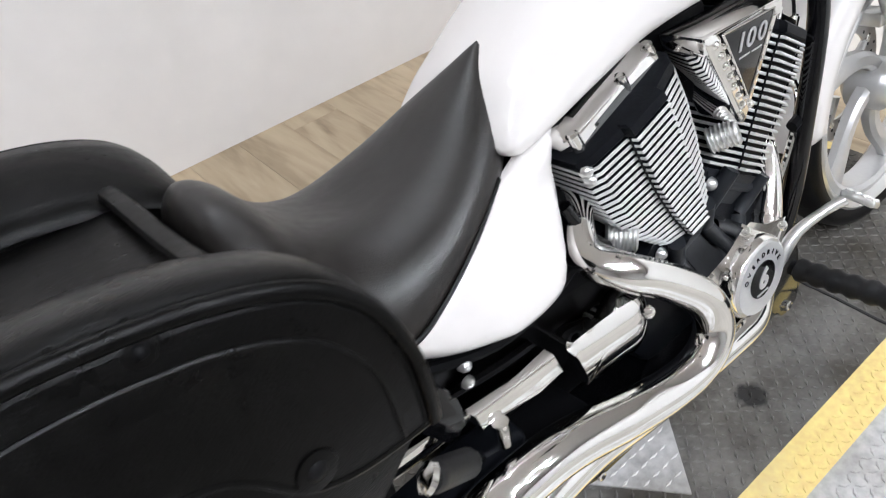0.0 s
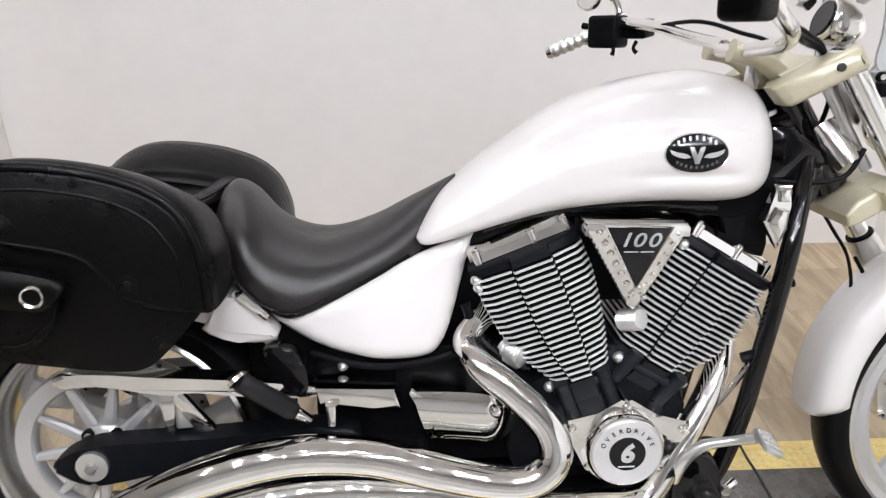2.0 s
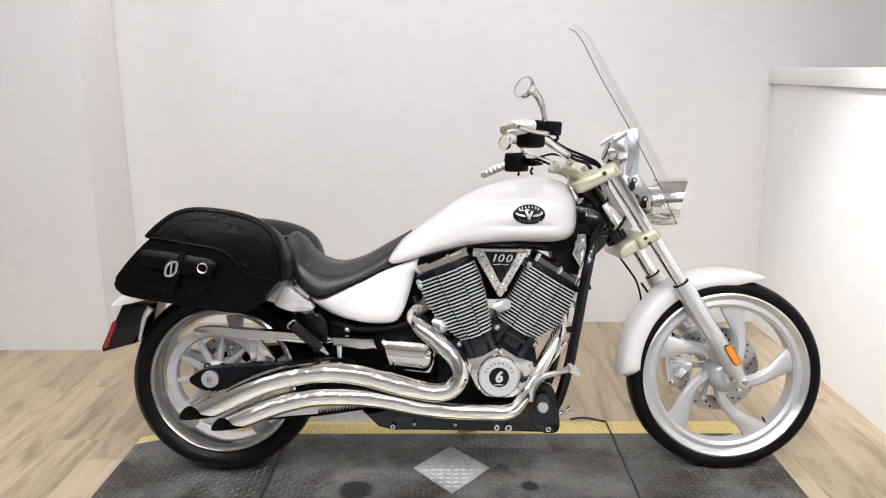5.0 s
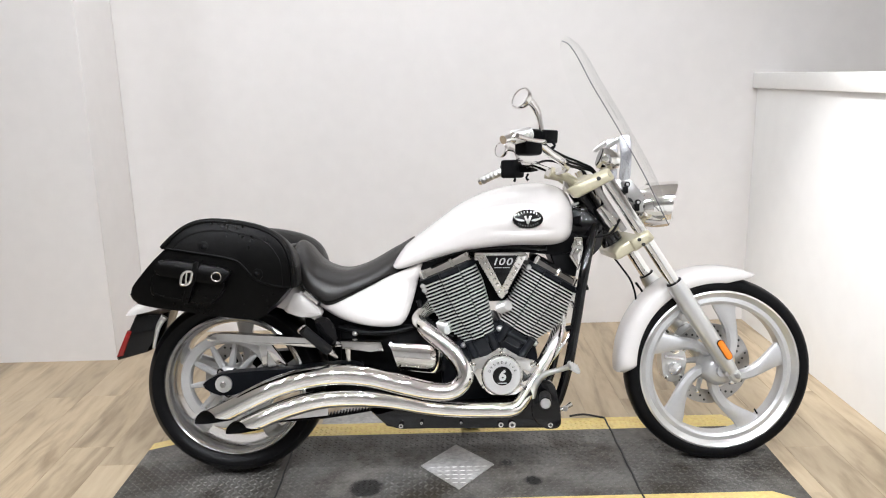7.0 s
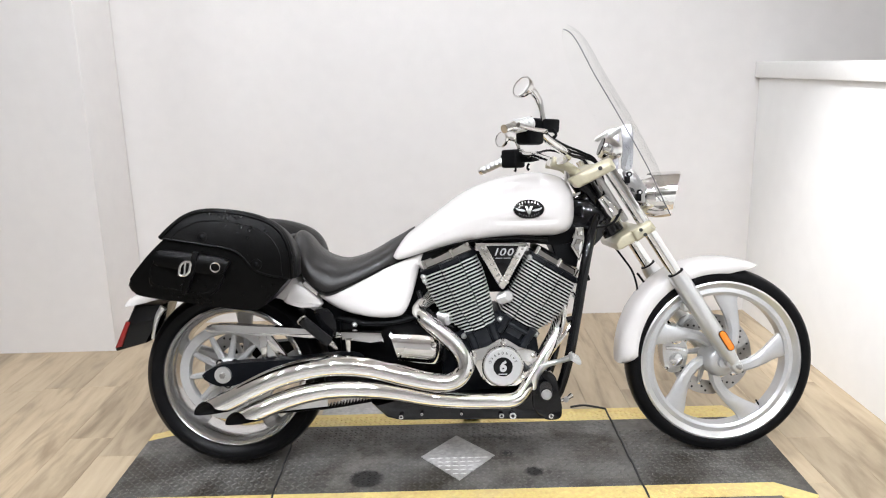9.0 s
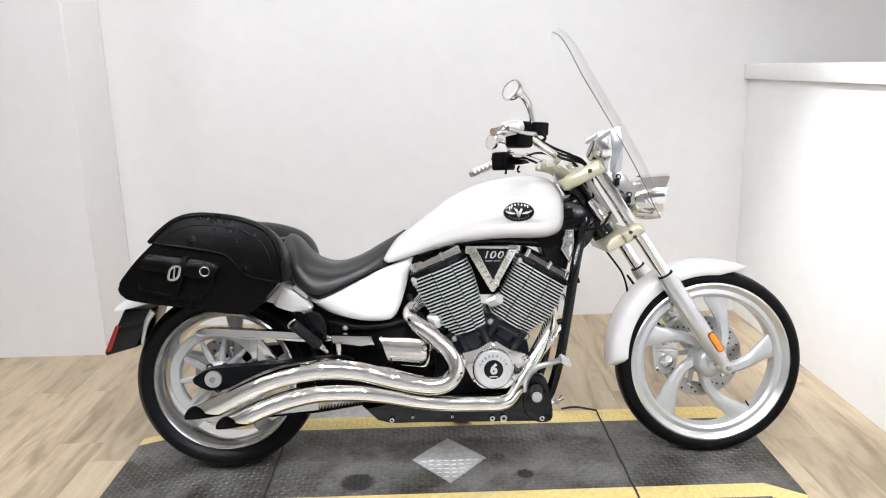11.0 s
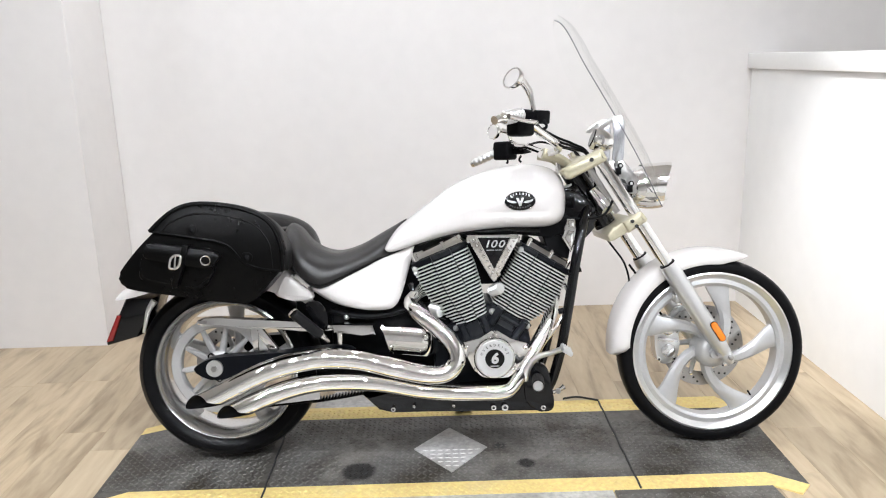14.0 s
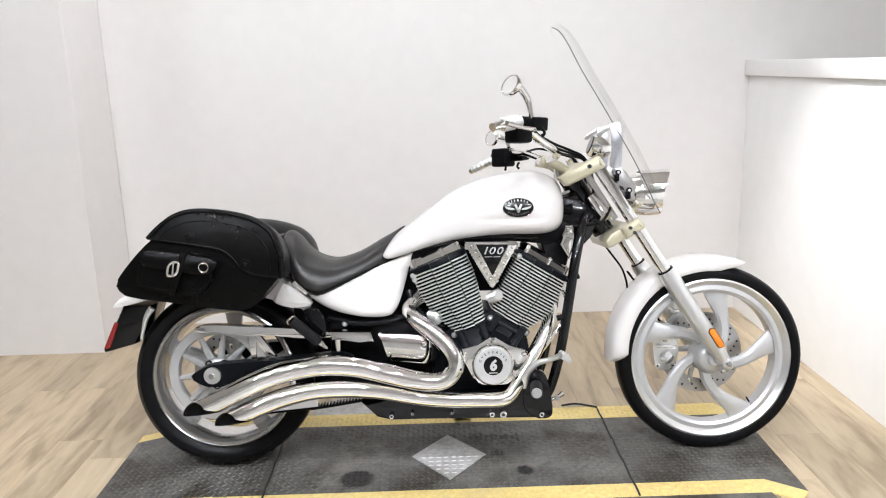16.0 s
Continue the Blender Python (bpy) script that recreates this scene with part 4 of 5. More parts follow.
# ---- seat ----
SEAT = [(0.236, 0.665, 0.700, 0.085), (0.244, 0.655, 0.742, 0.108), (0.256, 0.648, 0.764, 0.122), (0.272, 0.642, 0.768, 0.133), (0.297, 0.630, 0.752, 0.146), (0.330, 0.598, 0.712, 0.156), (0.372, 0.580, 0.688, 0.160),
        (0.430, 0.598, 0.678, 0.152), (0.505, 0.630, 0.696, 0.130), (0.575, 0.660, 0.731, 0.098), (0.615, 0.680, 0.752, 0.066), (0.640, 0.700, 0.766, 0.034), (0.655, 0.722, 0.773, 0.010)]
SEAT = [(x + 0.004, e + 0.006, t + 0.012, w) for x, e, t, w in SEAT]
bm, rings = bmesh.new(), []
for x, e, t, w in ease(SEAT, 5):
    ring = []
    for i in range(40):
        a = math.pi * 2 * i / 40
        c, s = math.cos(a), math.sin(a)
        y = w * math.copysign(abs(c) ** 0.72, c)
        z = e + (t - e) * abs(s) ** 0.80 if s > 0 else e - 0.022 * abs(s) ** 0.6
        if s > 0:
            y *= 1 - 0.30 * s ** 2
            dish = 0.012 * math.exp(-((x - 0.42) / 0.09) ** 2)
            z -= dish * math.exp(-(y / (0.45 * w)) ** 2) * (s > 0.6)
        ring.append((x, y, z))
    rings.append(ring)
loft(bm, rings)
seat = part("seat", bm, SEAT_SKIN, bike, "black smooth vinyl solo seat", 60)
part("seat_seam", sweep([(0.285, -0.146, 0.66), (0.300, -0.150, 0.628), (0.335, -0.158, 0.600), (0.378, -0.162, 0.585), (0.432, -0.154, 0.602), (0.505, -0.132, 0.633), (0.575, -0.100, 0.664)], 0.0035, 6, 5), LEATHER, seat)

# ---- side panels ----
PANEL = outline([(0.680, 0.697), (0.612, 0.673), (0.53, 0.642), (0.442, 0.610), (0.354, 0.579), (0.346, 0.570), (0.382, 0.542), (0.440, 0.517), (0.530, 0.500), (0.592, 0.498), (0.620, 0.510), (0.640, 0.545), (0.661, 0.61), (0.680, 0.682)], 6)


def from_edge(x, z, ring):
    """How far a point lies from a closed outline."""
    best = 1.0
    for (x0, z0), (x1, z1) in zip(ring, ring[1:] + ring[:1]):
        k = ((x - x0) * (x1 - x0) + (z - z0) * (z1 - z0)) / max(1e-9, (x1 - x0) ** 2 + (z1 - z0) ** 2)
        k = min(1.0, max(0.0, k))
        best = min(best, math.hypot(x - x0 - k * (x1 - x0), z - z0 - k * (z1 - z0)))
    return best


for side_sign in (1, -1):
    b = dense(prism(PANEL, -0.022, 0.010), 0.011)
    for v in b.verts:
        if v.co.y < -0.01:
            v.co.y += 0.020 * max(0.0, 1 - from_edge(v.co.x, v.co.z, PANEL) / 0.024) ** 2
        v.co.y += -0.128 + 0.14 * (v.co.x - 0.34) - 0.30 * max(0.0, 0.64 - v.co.z) * min(1.0, max(0.0, (v.co.x - 0.36) / 0.15)) - 0.012 * math.sin(math.pi * min(1, max(0, (v.co.x - 0.34) / 0.33)))
    part("side_panel", b if side_sign > 0 else mirrored(b), WHITE, bike, "pearl white side panel", 60)

# ---- rear fender, tail and number plate carrier ----
FENDER = [(0.345, 0.500, 0.560), (0.310, 0.530, 0.625), (0.240, 0.555, 0.672), (0.150, 0.580, 0.694), (0.040, 0.600, 0.696), (-0.080, 0.600, 0.680), (-0.190, 0.570, 0.630), (-0.250, 0.556, 0.600), (-0.288, 0.550, 0.578), (-0.298, 0.550, 0.564)]
bm, rings = bmesh.new(), []
for x, lo, hi in ease(FENDER, 4):
    ring = []
    for i in range(17):
        a = math.pi * i / 16
        ring.append((x, -0.125 * math.copysign(abs(math.cos(a)) ** 0.6, math.cos(a)), lo + (hi - lo) * math.sin(a) ** 0.7))
    for i in range(17):
        a = math.pi * (16 - i) / 16
        ring.append((x, -0.119 * math.copysign(abs(math.cos(a)) ** 0.6, math.cos(a)), lo + 0.0005 + (hi - lo - 0.006) * math.sin(a) ** 0.7))
    rings.append(ring)
loft(bm, rings)
part("rear_fender", bm, WHITE, bike, "pearl white rear fender", 60)
part("fender_corner", prism(outline([(0.229, 0.561), (0.276, 0.610), (0.292, 0.617), (0.345, 0.562), (0.352, 0.541), (0.315, 0.533), (0.264, 0.544)], 2), -0.160, -0.110, 0.010, 3), WHITE, bike, "pearl white fender corner below the saddlebag")
part("fender_clip", prism([(0.292, 0.625), (0.305, 0.627), (0.346, 0.588), (0.340, 0.577), (0.296, 0.614)], -0.170, -0.155, 0.003), CHROME, bike, "chrome fender clip")
tail = part("tail_carrier", prism([(-0.282, 0.550), (-0.190, 0.547), (-0.216, 0.478), (-0.252, 0.418), (-0.352, 0.392), (-0.356, 0.400), (-0.310, 0.488)], -0.085, 0.085, 0.006), BLACK, bike, "black tail piece that carries the rear lamp")
part("tail_lens", prism([(-0.354, 0.404), (-0.331, 0.408), (-0.298, 0.492), (-0.313, 0.494)], -0.092, 0.092, 0.004), RED, tail, "red rear reflector lens")
part("fender_stay", sweep([(-0.17, -0.128, 0.545), (-0.19, -0.130, 0.515), (-0.205, -0.125, 0.470), (-0.215, -0.118, 0.44)], [0.012, 0.009, 0.006, 0.005], 8, 3), SATIN, bike)

# passenger foot peg with its black plate
part("peg_plate", prism(outline([(0.330, 0.524), (0.348, 0.536), (0.374, 0.533), (0.396, 0.508), (0.402, 0.470), (0.396, 0.446), (0.380, 0.444), (0.356, 0.474)], 4), -0.180, -0.150, 0.008, 3), BLACK, bike, "gloss black passenger peg bracket")
peg = [Vector((0.306, -0.252, 0.513)) + (Vector((0.380, -0.205, 0.432)) - Vector((0.306, -0.252, 0.513))) * i / 20 for i in range(21)]
part("passenger_peg", sweep(peg, [0.014] + [0.0175 if i % 2 else 0.0158 for i in range(19)] + [0.014], 14, 1, False), PEG_RUBBER, bike, "ribbed black rubber passenger peg")
part("peg_cap", sweep([peg[0] + Vector((0.001, 0, -0.001)), peg[0] + Vector((-0.003, 0.002, 0.003)), peg[0] + Vector((-0.006, 0.004, 0.006))], [0.0175, 0.0165, 0.006], 18, 1, False), CHROME, bike, "chrome peg end cap")
part("peg_mount", sweep([(0.380, -0.206, 0.432), (0.402, -0.19, 0.408)], [0.012, 0.008], 10, 1, False), CHROME, bike)

# ---- saddlebags ----


def saddlebag():
    body = outline([(-0.074, 0.786), (-0.124, 0.738), (-0.176, 0.678), (-0.190, 0.650), (-0.178, 0.626), (-0.128, 0.610), (-0.042, 0.597), (0.074, 0.577), (0.165, 0.563), (0.205, 0.568), (0.235, 0.590), (0.272, 0.630), (0.304, 0.672), (0.302, 0.742), (0.285, 0.785), (0.249, 0.822), (0.186, 0.846), (0.106, 0.860), (0.042, 0.860), (-0.006, 0.845)], 4)
    bag = part("saddlebag", dense(prism(body, -0.402, -0.190, 0.014, 3), 0.03), LEATHER, None, "", 50)
    tagged(bag, "black leather saddlebag with a buckled pocket, hung over the motorcycle", "saddlebag", "pair of saddlebags")
    bag.matrix_world = bike.matrix_world.copy()
    top = [(-0.080, 0.792), (-0.048, 0.824), (-0.006, 0.855), (0.042, 0.869), (0.106, 0.868), (0.186, 0.854), (0.249, 0.829), (0.287, 0.793), (0.306, 0.742), (0.310, 0.700), (0.310, 0.662)]
    low = [(0.241, 0.673), (0.197, 0.694), (0.167, 0.731), (0.132, 0.754), (0.037, 0.773)]
    edge = [(v.x, v.z) for v in curve([(x, 0, z) for x, z in top], 4)]
    lower = [(v.x, v.z) for v in curve([(x, 0, z) for x, z in [top[-1]] + low + [top[0]]], 4)][1:-1]
    part("lid_panel", dense(prism(edge + lower, -0.416, -0.404, 0.004, 2), 0.025), LEATHER, bag, "black leather lid flap", 50)
    # the lid's wrap over the top and the front
    bm, rows = bmesh.new(), []
    cx, cz = 0.11, 0.70
    for x, z in edge:
        d = Vector((x - cx, 0, z - cz)).normalized()
        rows.append([(x + d.x * o, y, z + d.z * o) for y, o in ((-0.418, -0.010), (-0.416, 0.0), (-0.405, 0.007), (-0.36, 0.009), (-0.29, 0.008), (-0.22, 0.004), (-0.185, -0.004), (-0.180, -0.016), (-0.23, -0.004), (-0.30, 0.0), (-0.40, -0.004))])
    loft(bm, rows)
    part("lid_top", bm, LEATHER, bag, "", 60)
    part("lid_piping", sweep([(x, -0.4185, z) for x, z in edge], 0.0062, 10, 1, False), LEATHER, bag)
    part("lid_hem", sweep([(x, -0.4150, z) for x, z in [edge[-1]] + lower + [edge[0]]], 0.0035, 8, 1, False), LEATHER, bag)
    inset = curve([(-0.045, -0.4165, 0.788), (-0.02, -0.4165, 0.815), (0.04, -0.4165, 0.838), (0.11, -0.4165, 0.838), (0.185, -0.4165, 0.823), (0.235, -0.4165, 0.799), (0.262, -0.4165, 0.768), (0.276, -0.4165, 0.735), (0.280, -0.4165, 0.670)], 5)
    part("stitch_line", sweep(inset, 0.0022, 6, 1, False), LEATHER, bag)
    for x, z, r in ((0.148, 0.850, 0.0055), (0.048, 0.793, 0.0085), (0.207, 0.706, 0.0095)):
        part("rivet", dome(x, -0.4155, z, r, 0.007), MATT, bag)
        part("rivet_washer", disc(x, z, r * 1.8, -0.4185, -0.414, 0.001, 16), LEATHER, bag)
    # pocket with its own flap, strap and buckle
    pocket = prism(outline([(-0.118, 0.668), (-0.092, 0.728), (-0.07, 0.742), (0.054, 0.730), (0.112, 0.690), (0.085, 0.632), (0.05, 0.614), (0.0, 0.618), (-0.098, 0.642)], 5), -0.428, -0.400, 0.010, 3)
    part("pocket", dense(pocket, 0.02), LEATHER, bag, "black leather pocket", 50)
    part("pocket_rim", sweep([(x, -0.4275, z) for x, z in outline([(-0.108, 0.672), (-0.088, 0.720), (0.100, 0.686), (0.076, 0.640), (0.045, 0.624), (0.0, 0.628), (-0.090, 0.650)], 5)], 0.0025, 6, 1, False), LEATHER, bag)
    flap = dense(prism(outline([(-0.090, 0.733), (-0.078, 0.752), (-0.06, 0.757), (0.054, 0.741), (0.132, 0.722), (0.120, 0.695), (0.105, 0.684), (0.070, 0.684), (0.0, 0.698), (-0.076, 0.711), (-0.090, 0.72)], 4), -0.446, -0.424, 0.007, 3), 0.010)
    for v in flap.verts:
        if v.co.y < -0.43:
            v.co.y -= 0.014 * max(0.0, 1 - ((v.co.z - 0.722 + 0.17 * v.co.x) / 0.034) ** 2)
    part("pocket_flap", flap, LEATHER, bag, "black leather pocket flap", 50)
    part("strap", prism([(0.030, 0.752), (0.048, 0.750), (0.030, 0.690), (0.014, 0.652), (0.004, 0.626), (-0.010, 0.624), (-0.012, 0.640), (0.010, 0.690)], -0.464, -0.443, 0.002), LEATHER, bag, "black leather strap")
    ring = [(0.006 + 0.0150 * math.copysign(abs(math.cos(a)) ** 0.7, math.cos(a)) + 0.008 * math.sin(a), -0.464, 0.703 + 0.0200 * math.copysign(abs(math.sin(a)) ** 0.7, math.sin(a))) for a in (2 * math.pi * i / 32 for i in range(33))]
    part("buckle", sweep(ring, 0.0044, 10, 1, False), CHROME, bag, "oval chrome buckle")
    part("buckle_pin", sweep([(0.010, -0.467, 0.724), (0.003, -0.467, 0.681)], 0.003, 8, 1, False), CHROME, bag)
    part("concho", lathe([(0.0165, -0.444), (0.0175, -0.456), (0.0145, -0.461), (0.0110, -0.458), (0.0105, -0.444)], 0.094, 0.7045, 28), CHROME, bag, "round chrome concho")
    part("concho_centre", dome(0.094, -0.446, 0.7045, 0.0112, 0.009, 16), MATT, bag)
    for o in (bag, *bag.children):
        for v in o.data.vertices:
            x, y, z = v.co
            u = max(0.0, (y + 0.19) / -0.212)
            y += u * min(0.06, 0.030 * ((z - 0.715) / 0.145) ** 2 + 0.016 * ((x - 0.07) / 0.23) ** 2) - 0.010 * u
            z -= 0.034 * max(0.0, 1 - u) ** 1.4 * min(1.0, max(0.0, (z - 0.72) / 0.12))
            v.co = Vector((x - 0.016, -0.17 + (y + 0.19) * 0.72, z - 0.006))
    return bag


bpy.context.view_layer.update()
right_bag = saddlebag()


def mirrored_copy(ob, shift):
    """The bag on the other side: the same meshes, turned over."""
    for o in (ob, *ob.children):
        bm = bmesh.new()
        bm.from_mesh(o.data)
        mirrored(bm)
        for v in bm.verts:
            v.co += Vector(shift)
        made = part(o.name.split(".")[0], bm, o.data.materials[0], None if o is ob else kept, o.get("label", ""), 50)
        if o is ob:
            kept = tagged(made, "black leather saddlebag with a buckled pocket, on the far side", "saddlebag", "pair of saddlebags")
            kept.matrix_world = bike.matrix_world.copy()
    return kept


mirrored_copy(right_bag, (0.022, -0.03, -0.058))
yoke = bmesh.new()
loft(yoke, [[(x, y, z + dz) for x, y, z in ((0.06, yy, zz), (0.235, yy, zz - 0.012))] + [(x, y, z + dz - 0.012) for x, y, z in ((0.235, yy, zz - 0.012), (0.06, yy, zz))] for yy, zz, dz in
            ((-0.195, 0.790, 0), (-0.17, 0.790, 0), (-0.10, 0.765, 0), (0, 0.756, 0), (0.10, 0.752, 0), (0.155, 0.750, 0), (0.175, 0.744, 0))])
part("bag_yoke", yoke, LEATHER, bike, "black leather yoke that joins the bags", 60)
part("yoke_strap", sweep([(0.222, -0.185, 0.785), (0.222, -0.10, 0.768), (0.222, 0, 0.760), (0.222, 0.10, 0.757), (0.222, 0.16, 0.752)], [0.012] * 5, 8, 5, flat=0.5), LEATHER, bike)

# ---- front fender ----
bm, rings = bmesh.new(), []
for i in range(41):
    f = i / 40
    a = radians(180.5 - 112.5 * f)
    taper = min(1.0, (1 - f) / 0.16) ** 0.6 if f > 0.84 else (min(1.0, 0.45 + f / 0.07) if f < 0.07 else 1.0)
    half = 0.072 * (0.35 + 0.65 * taper)
    r_top = 0.352 + 0.012 * math.sin(f * math.pi) ** 1.2
    drop = (0.060 - 0.012 * f) * max(0.08, taper)
    ring = []
    for k, inset in ((1, 0.0), (-1, 0.004)):
        for j in range(15):
            b = math.pi * (j / 14 if k > 0 else 1 - j / 14)
            y = -(half - inset) * math.copysign(abs(math.cos(b)) ** 0.55, math.cos(b))
            r = r_top - inset - drop * (1 - math.sin(b) ** 0.75)
            ring.append((FX + r * math.cos(a), y + 0.012, FZ + r * math.sin(a)))
    rings.append(ring)
loft(bm, rings)
front_fender = part("front_fender", bm, WHITE, bike, "pearl white front fender", 60)

# ---- fork ----
AX = Vector((0.5352, 0, -0.8447))
for s, y in ((1, -0.084), (-1, 0.132)):
    top = Vector((1.286 if s > 0 else 1.252, y, 0.996 if s > 0 else 1.000))
    part("fork_tube", sweep([top, top + AX * 0.475], 0.0205, 24, 1, False), CHROME, bike, "chrome fork tube")
    mid = top + AX * 0.455
    slider = part("fork_slider", sweep([mid, mid + AX * 0.012, mid + AX * 0.020, mid + AX * 0.24, mid + AX * 0.31, mid + AX * 0.385, mid + AX * 0.405], [0.0285, 0.0285, 0.031, 0.030, 0.027, 0.020, 0.012], 24, 1, False), SATIN, bike, "satin aluminium fork slider")
    part("dust_seal", sweep([mid - AX * 0.004, mid + AX * 0.001], 0.027, 20, 1, False), MATT, slider)
    part("axle_clamp", disc(1.732 if s > 0 else 1.716, 0.294, 0.0185, y - 0.022, y + 0.022, 0.006, 24), SATIN, slider)
    part("axle_bolt", disc(1.735, 0.294, 0.009, y - 0.034 * s, y - 0.020 * s, 0.002, 12) if s > 0 else disc(1.716, 0.298, 0.009, y + 0.020, y + 0.034, 0.002, 12), STEEL, slider)
    c = top + AX * 0.728 + Vector((0.014, -0.028 * s, 0.004))
    side = Vector((AX.z, 0, -AX.x))
    for name, grow, deep, material in (("reflector_bezel", 0.0025, 0.004, MATT), ("reflector", 0.0, 0.008, ORANGE)):
        ring = []
        for k, a0 in ((1, -90), (-1, 90)):
            for j in range(9):
                a = radians(a0 + 22.5 * j)
                q = c + AX * k * 0.026 + (AX * math.cos(a) + side * math.sin(a)) * (0.0105 + grow)
                ring.append((q.x, q.z))
        face = c.y - 0.001 * s
        part(name, prism(ring, face - deep, face, 0.002) if s > 0 else prism(ring, face, face + deep, 0.002), material, slider, "orange side reflector" if name == "reflector" else "")
part("front_axle", sweep([(1.706, -0.10, 0.300), (1.706, 0.145, 0.300)], 0.010, 14, 1, False), STEEL, bike)
part("fork_cover", sweep([(1.264, -0.068, 0.955), (1.367, -0.068, 0.790)], 0.010, 10, 1, False, flat=0.6), STEEL, bike, "dull metal fork cover")
for f in (0.10, 0.17):
    q = Vector((1.288, -0.078, 0.995)) + AX * f + Vector((0.026, 0, 0.016))
    part("fork_clip", block(q.x - 0.008, q.x + 0.008, q.y - 0.012, q.y + 0.012, q.z - 0.012, q.z + 0.012, 0.003), MATT, bike)
part("fender_bracket", block(1.560, 1.605, -0.070, 0.112, 0.475, 0.505, 0.008), SATIN, bike)


def clamp(pts, y0, y1, name, label):
    ob = part(name, prism(pts, y0, y1, 0.016, 4), CREAM, bike, label, 55)
    return ob


upper = clamp([(1.170, 0.932), (1.180, 0.938), (1.296, 1.000), (1.308, 0.999), (1.326, 0.970), (1.322, 0.961), (1.206, 0.904), (1.194, 0.904)], -0.118, -0.054, "upper_clamp", "cream coloured upper fork clamp")
part("clamp_bridge", prism([(1.200, 0.950), (1.260, 0.982), (1.290, 0.958), (1.225, 0.920)], -0.060, 0.110, 0.008, 3), CREAM, upper)
part("clamp_end", prism([(1.194, 0.940), (1.272, 0.990), (1.294, 0.962), (1.219, 0.915)], 0.108, 0.165, 0.010, 3), CREAM, upper)
lower = clamp([(1.374, 0.758), (1.424, 0.790), (1.437, 0.792), (1.456, 0.768), (1.452, 0.758), (1.394, 0.722)], -0.121, -0.054, "lower_clamp", "cream coloured lower fork clamp")
part("clamp_plate", prism([(1.326, 0.714), (1.343, 0.740), (1.408, 0.776), (1.436, 0.748), (1.350, 0.698), (1.334, 0.694)], -0.098, 0.165, 0.008, 3), CREAM, lower)
part("clamp_bolt", disc(1.270, 0.966, 0.007, -0.1235, -0.116, 0, 12), SEAM, upper)
for x, z in ((1.402, 0.762), (1.416, 0.746)):
    part("clamp_bolt", disc(x, z, 0.006, -0.1265, -0.119, 0, 12), SEAM, lower)
part("stem_nut", sweep([(1.195, 0.015, 0.925), (1.190, 0.015, 0.985)], [0.022, 0.014], 16, 1, False), CHROME, upper)
part("stem_collar", sweep([(1.212, 0.015, 0.885), (1.222, 0.015, 0.860)], 0.030, 20, 1, False), SATIN, bike)
for y in (-0.035, 0.075):
    part("riser", sweep([(1.218, y, 0.945), (1.175, y, 0.976), (1.124, y, 0.992)], [0.017, 0.016, 0.020], 16, 4), CREAM, bike, "cream handlebar riser")

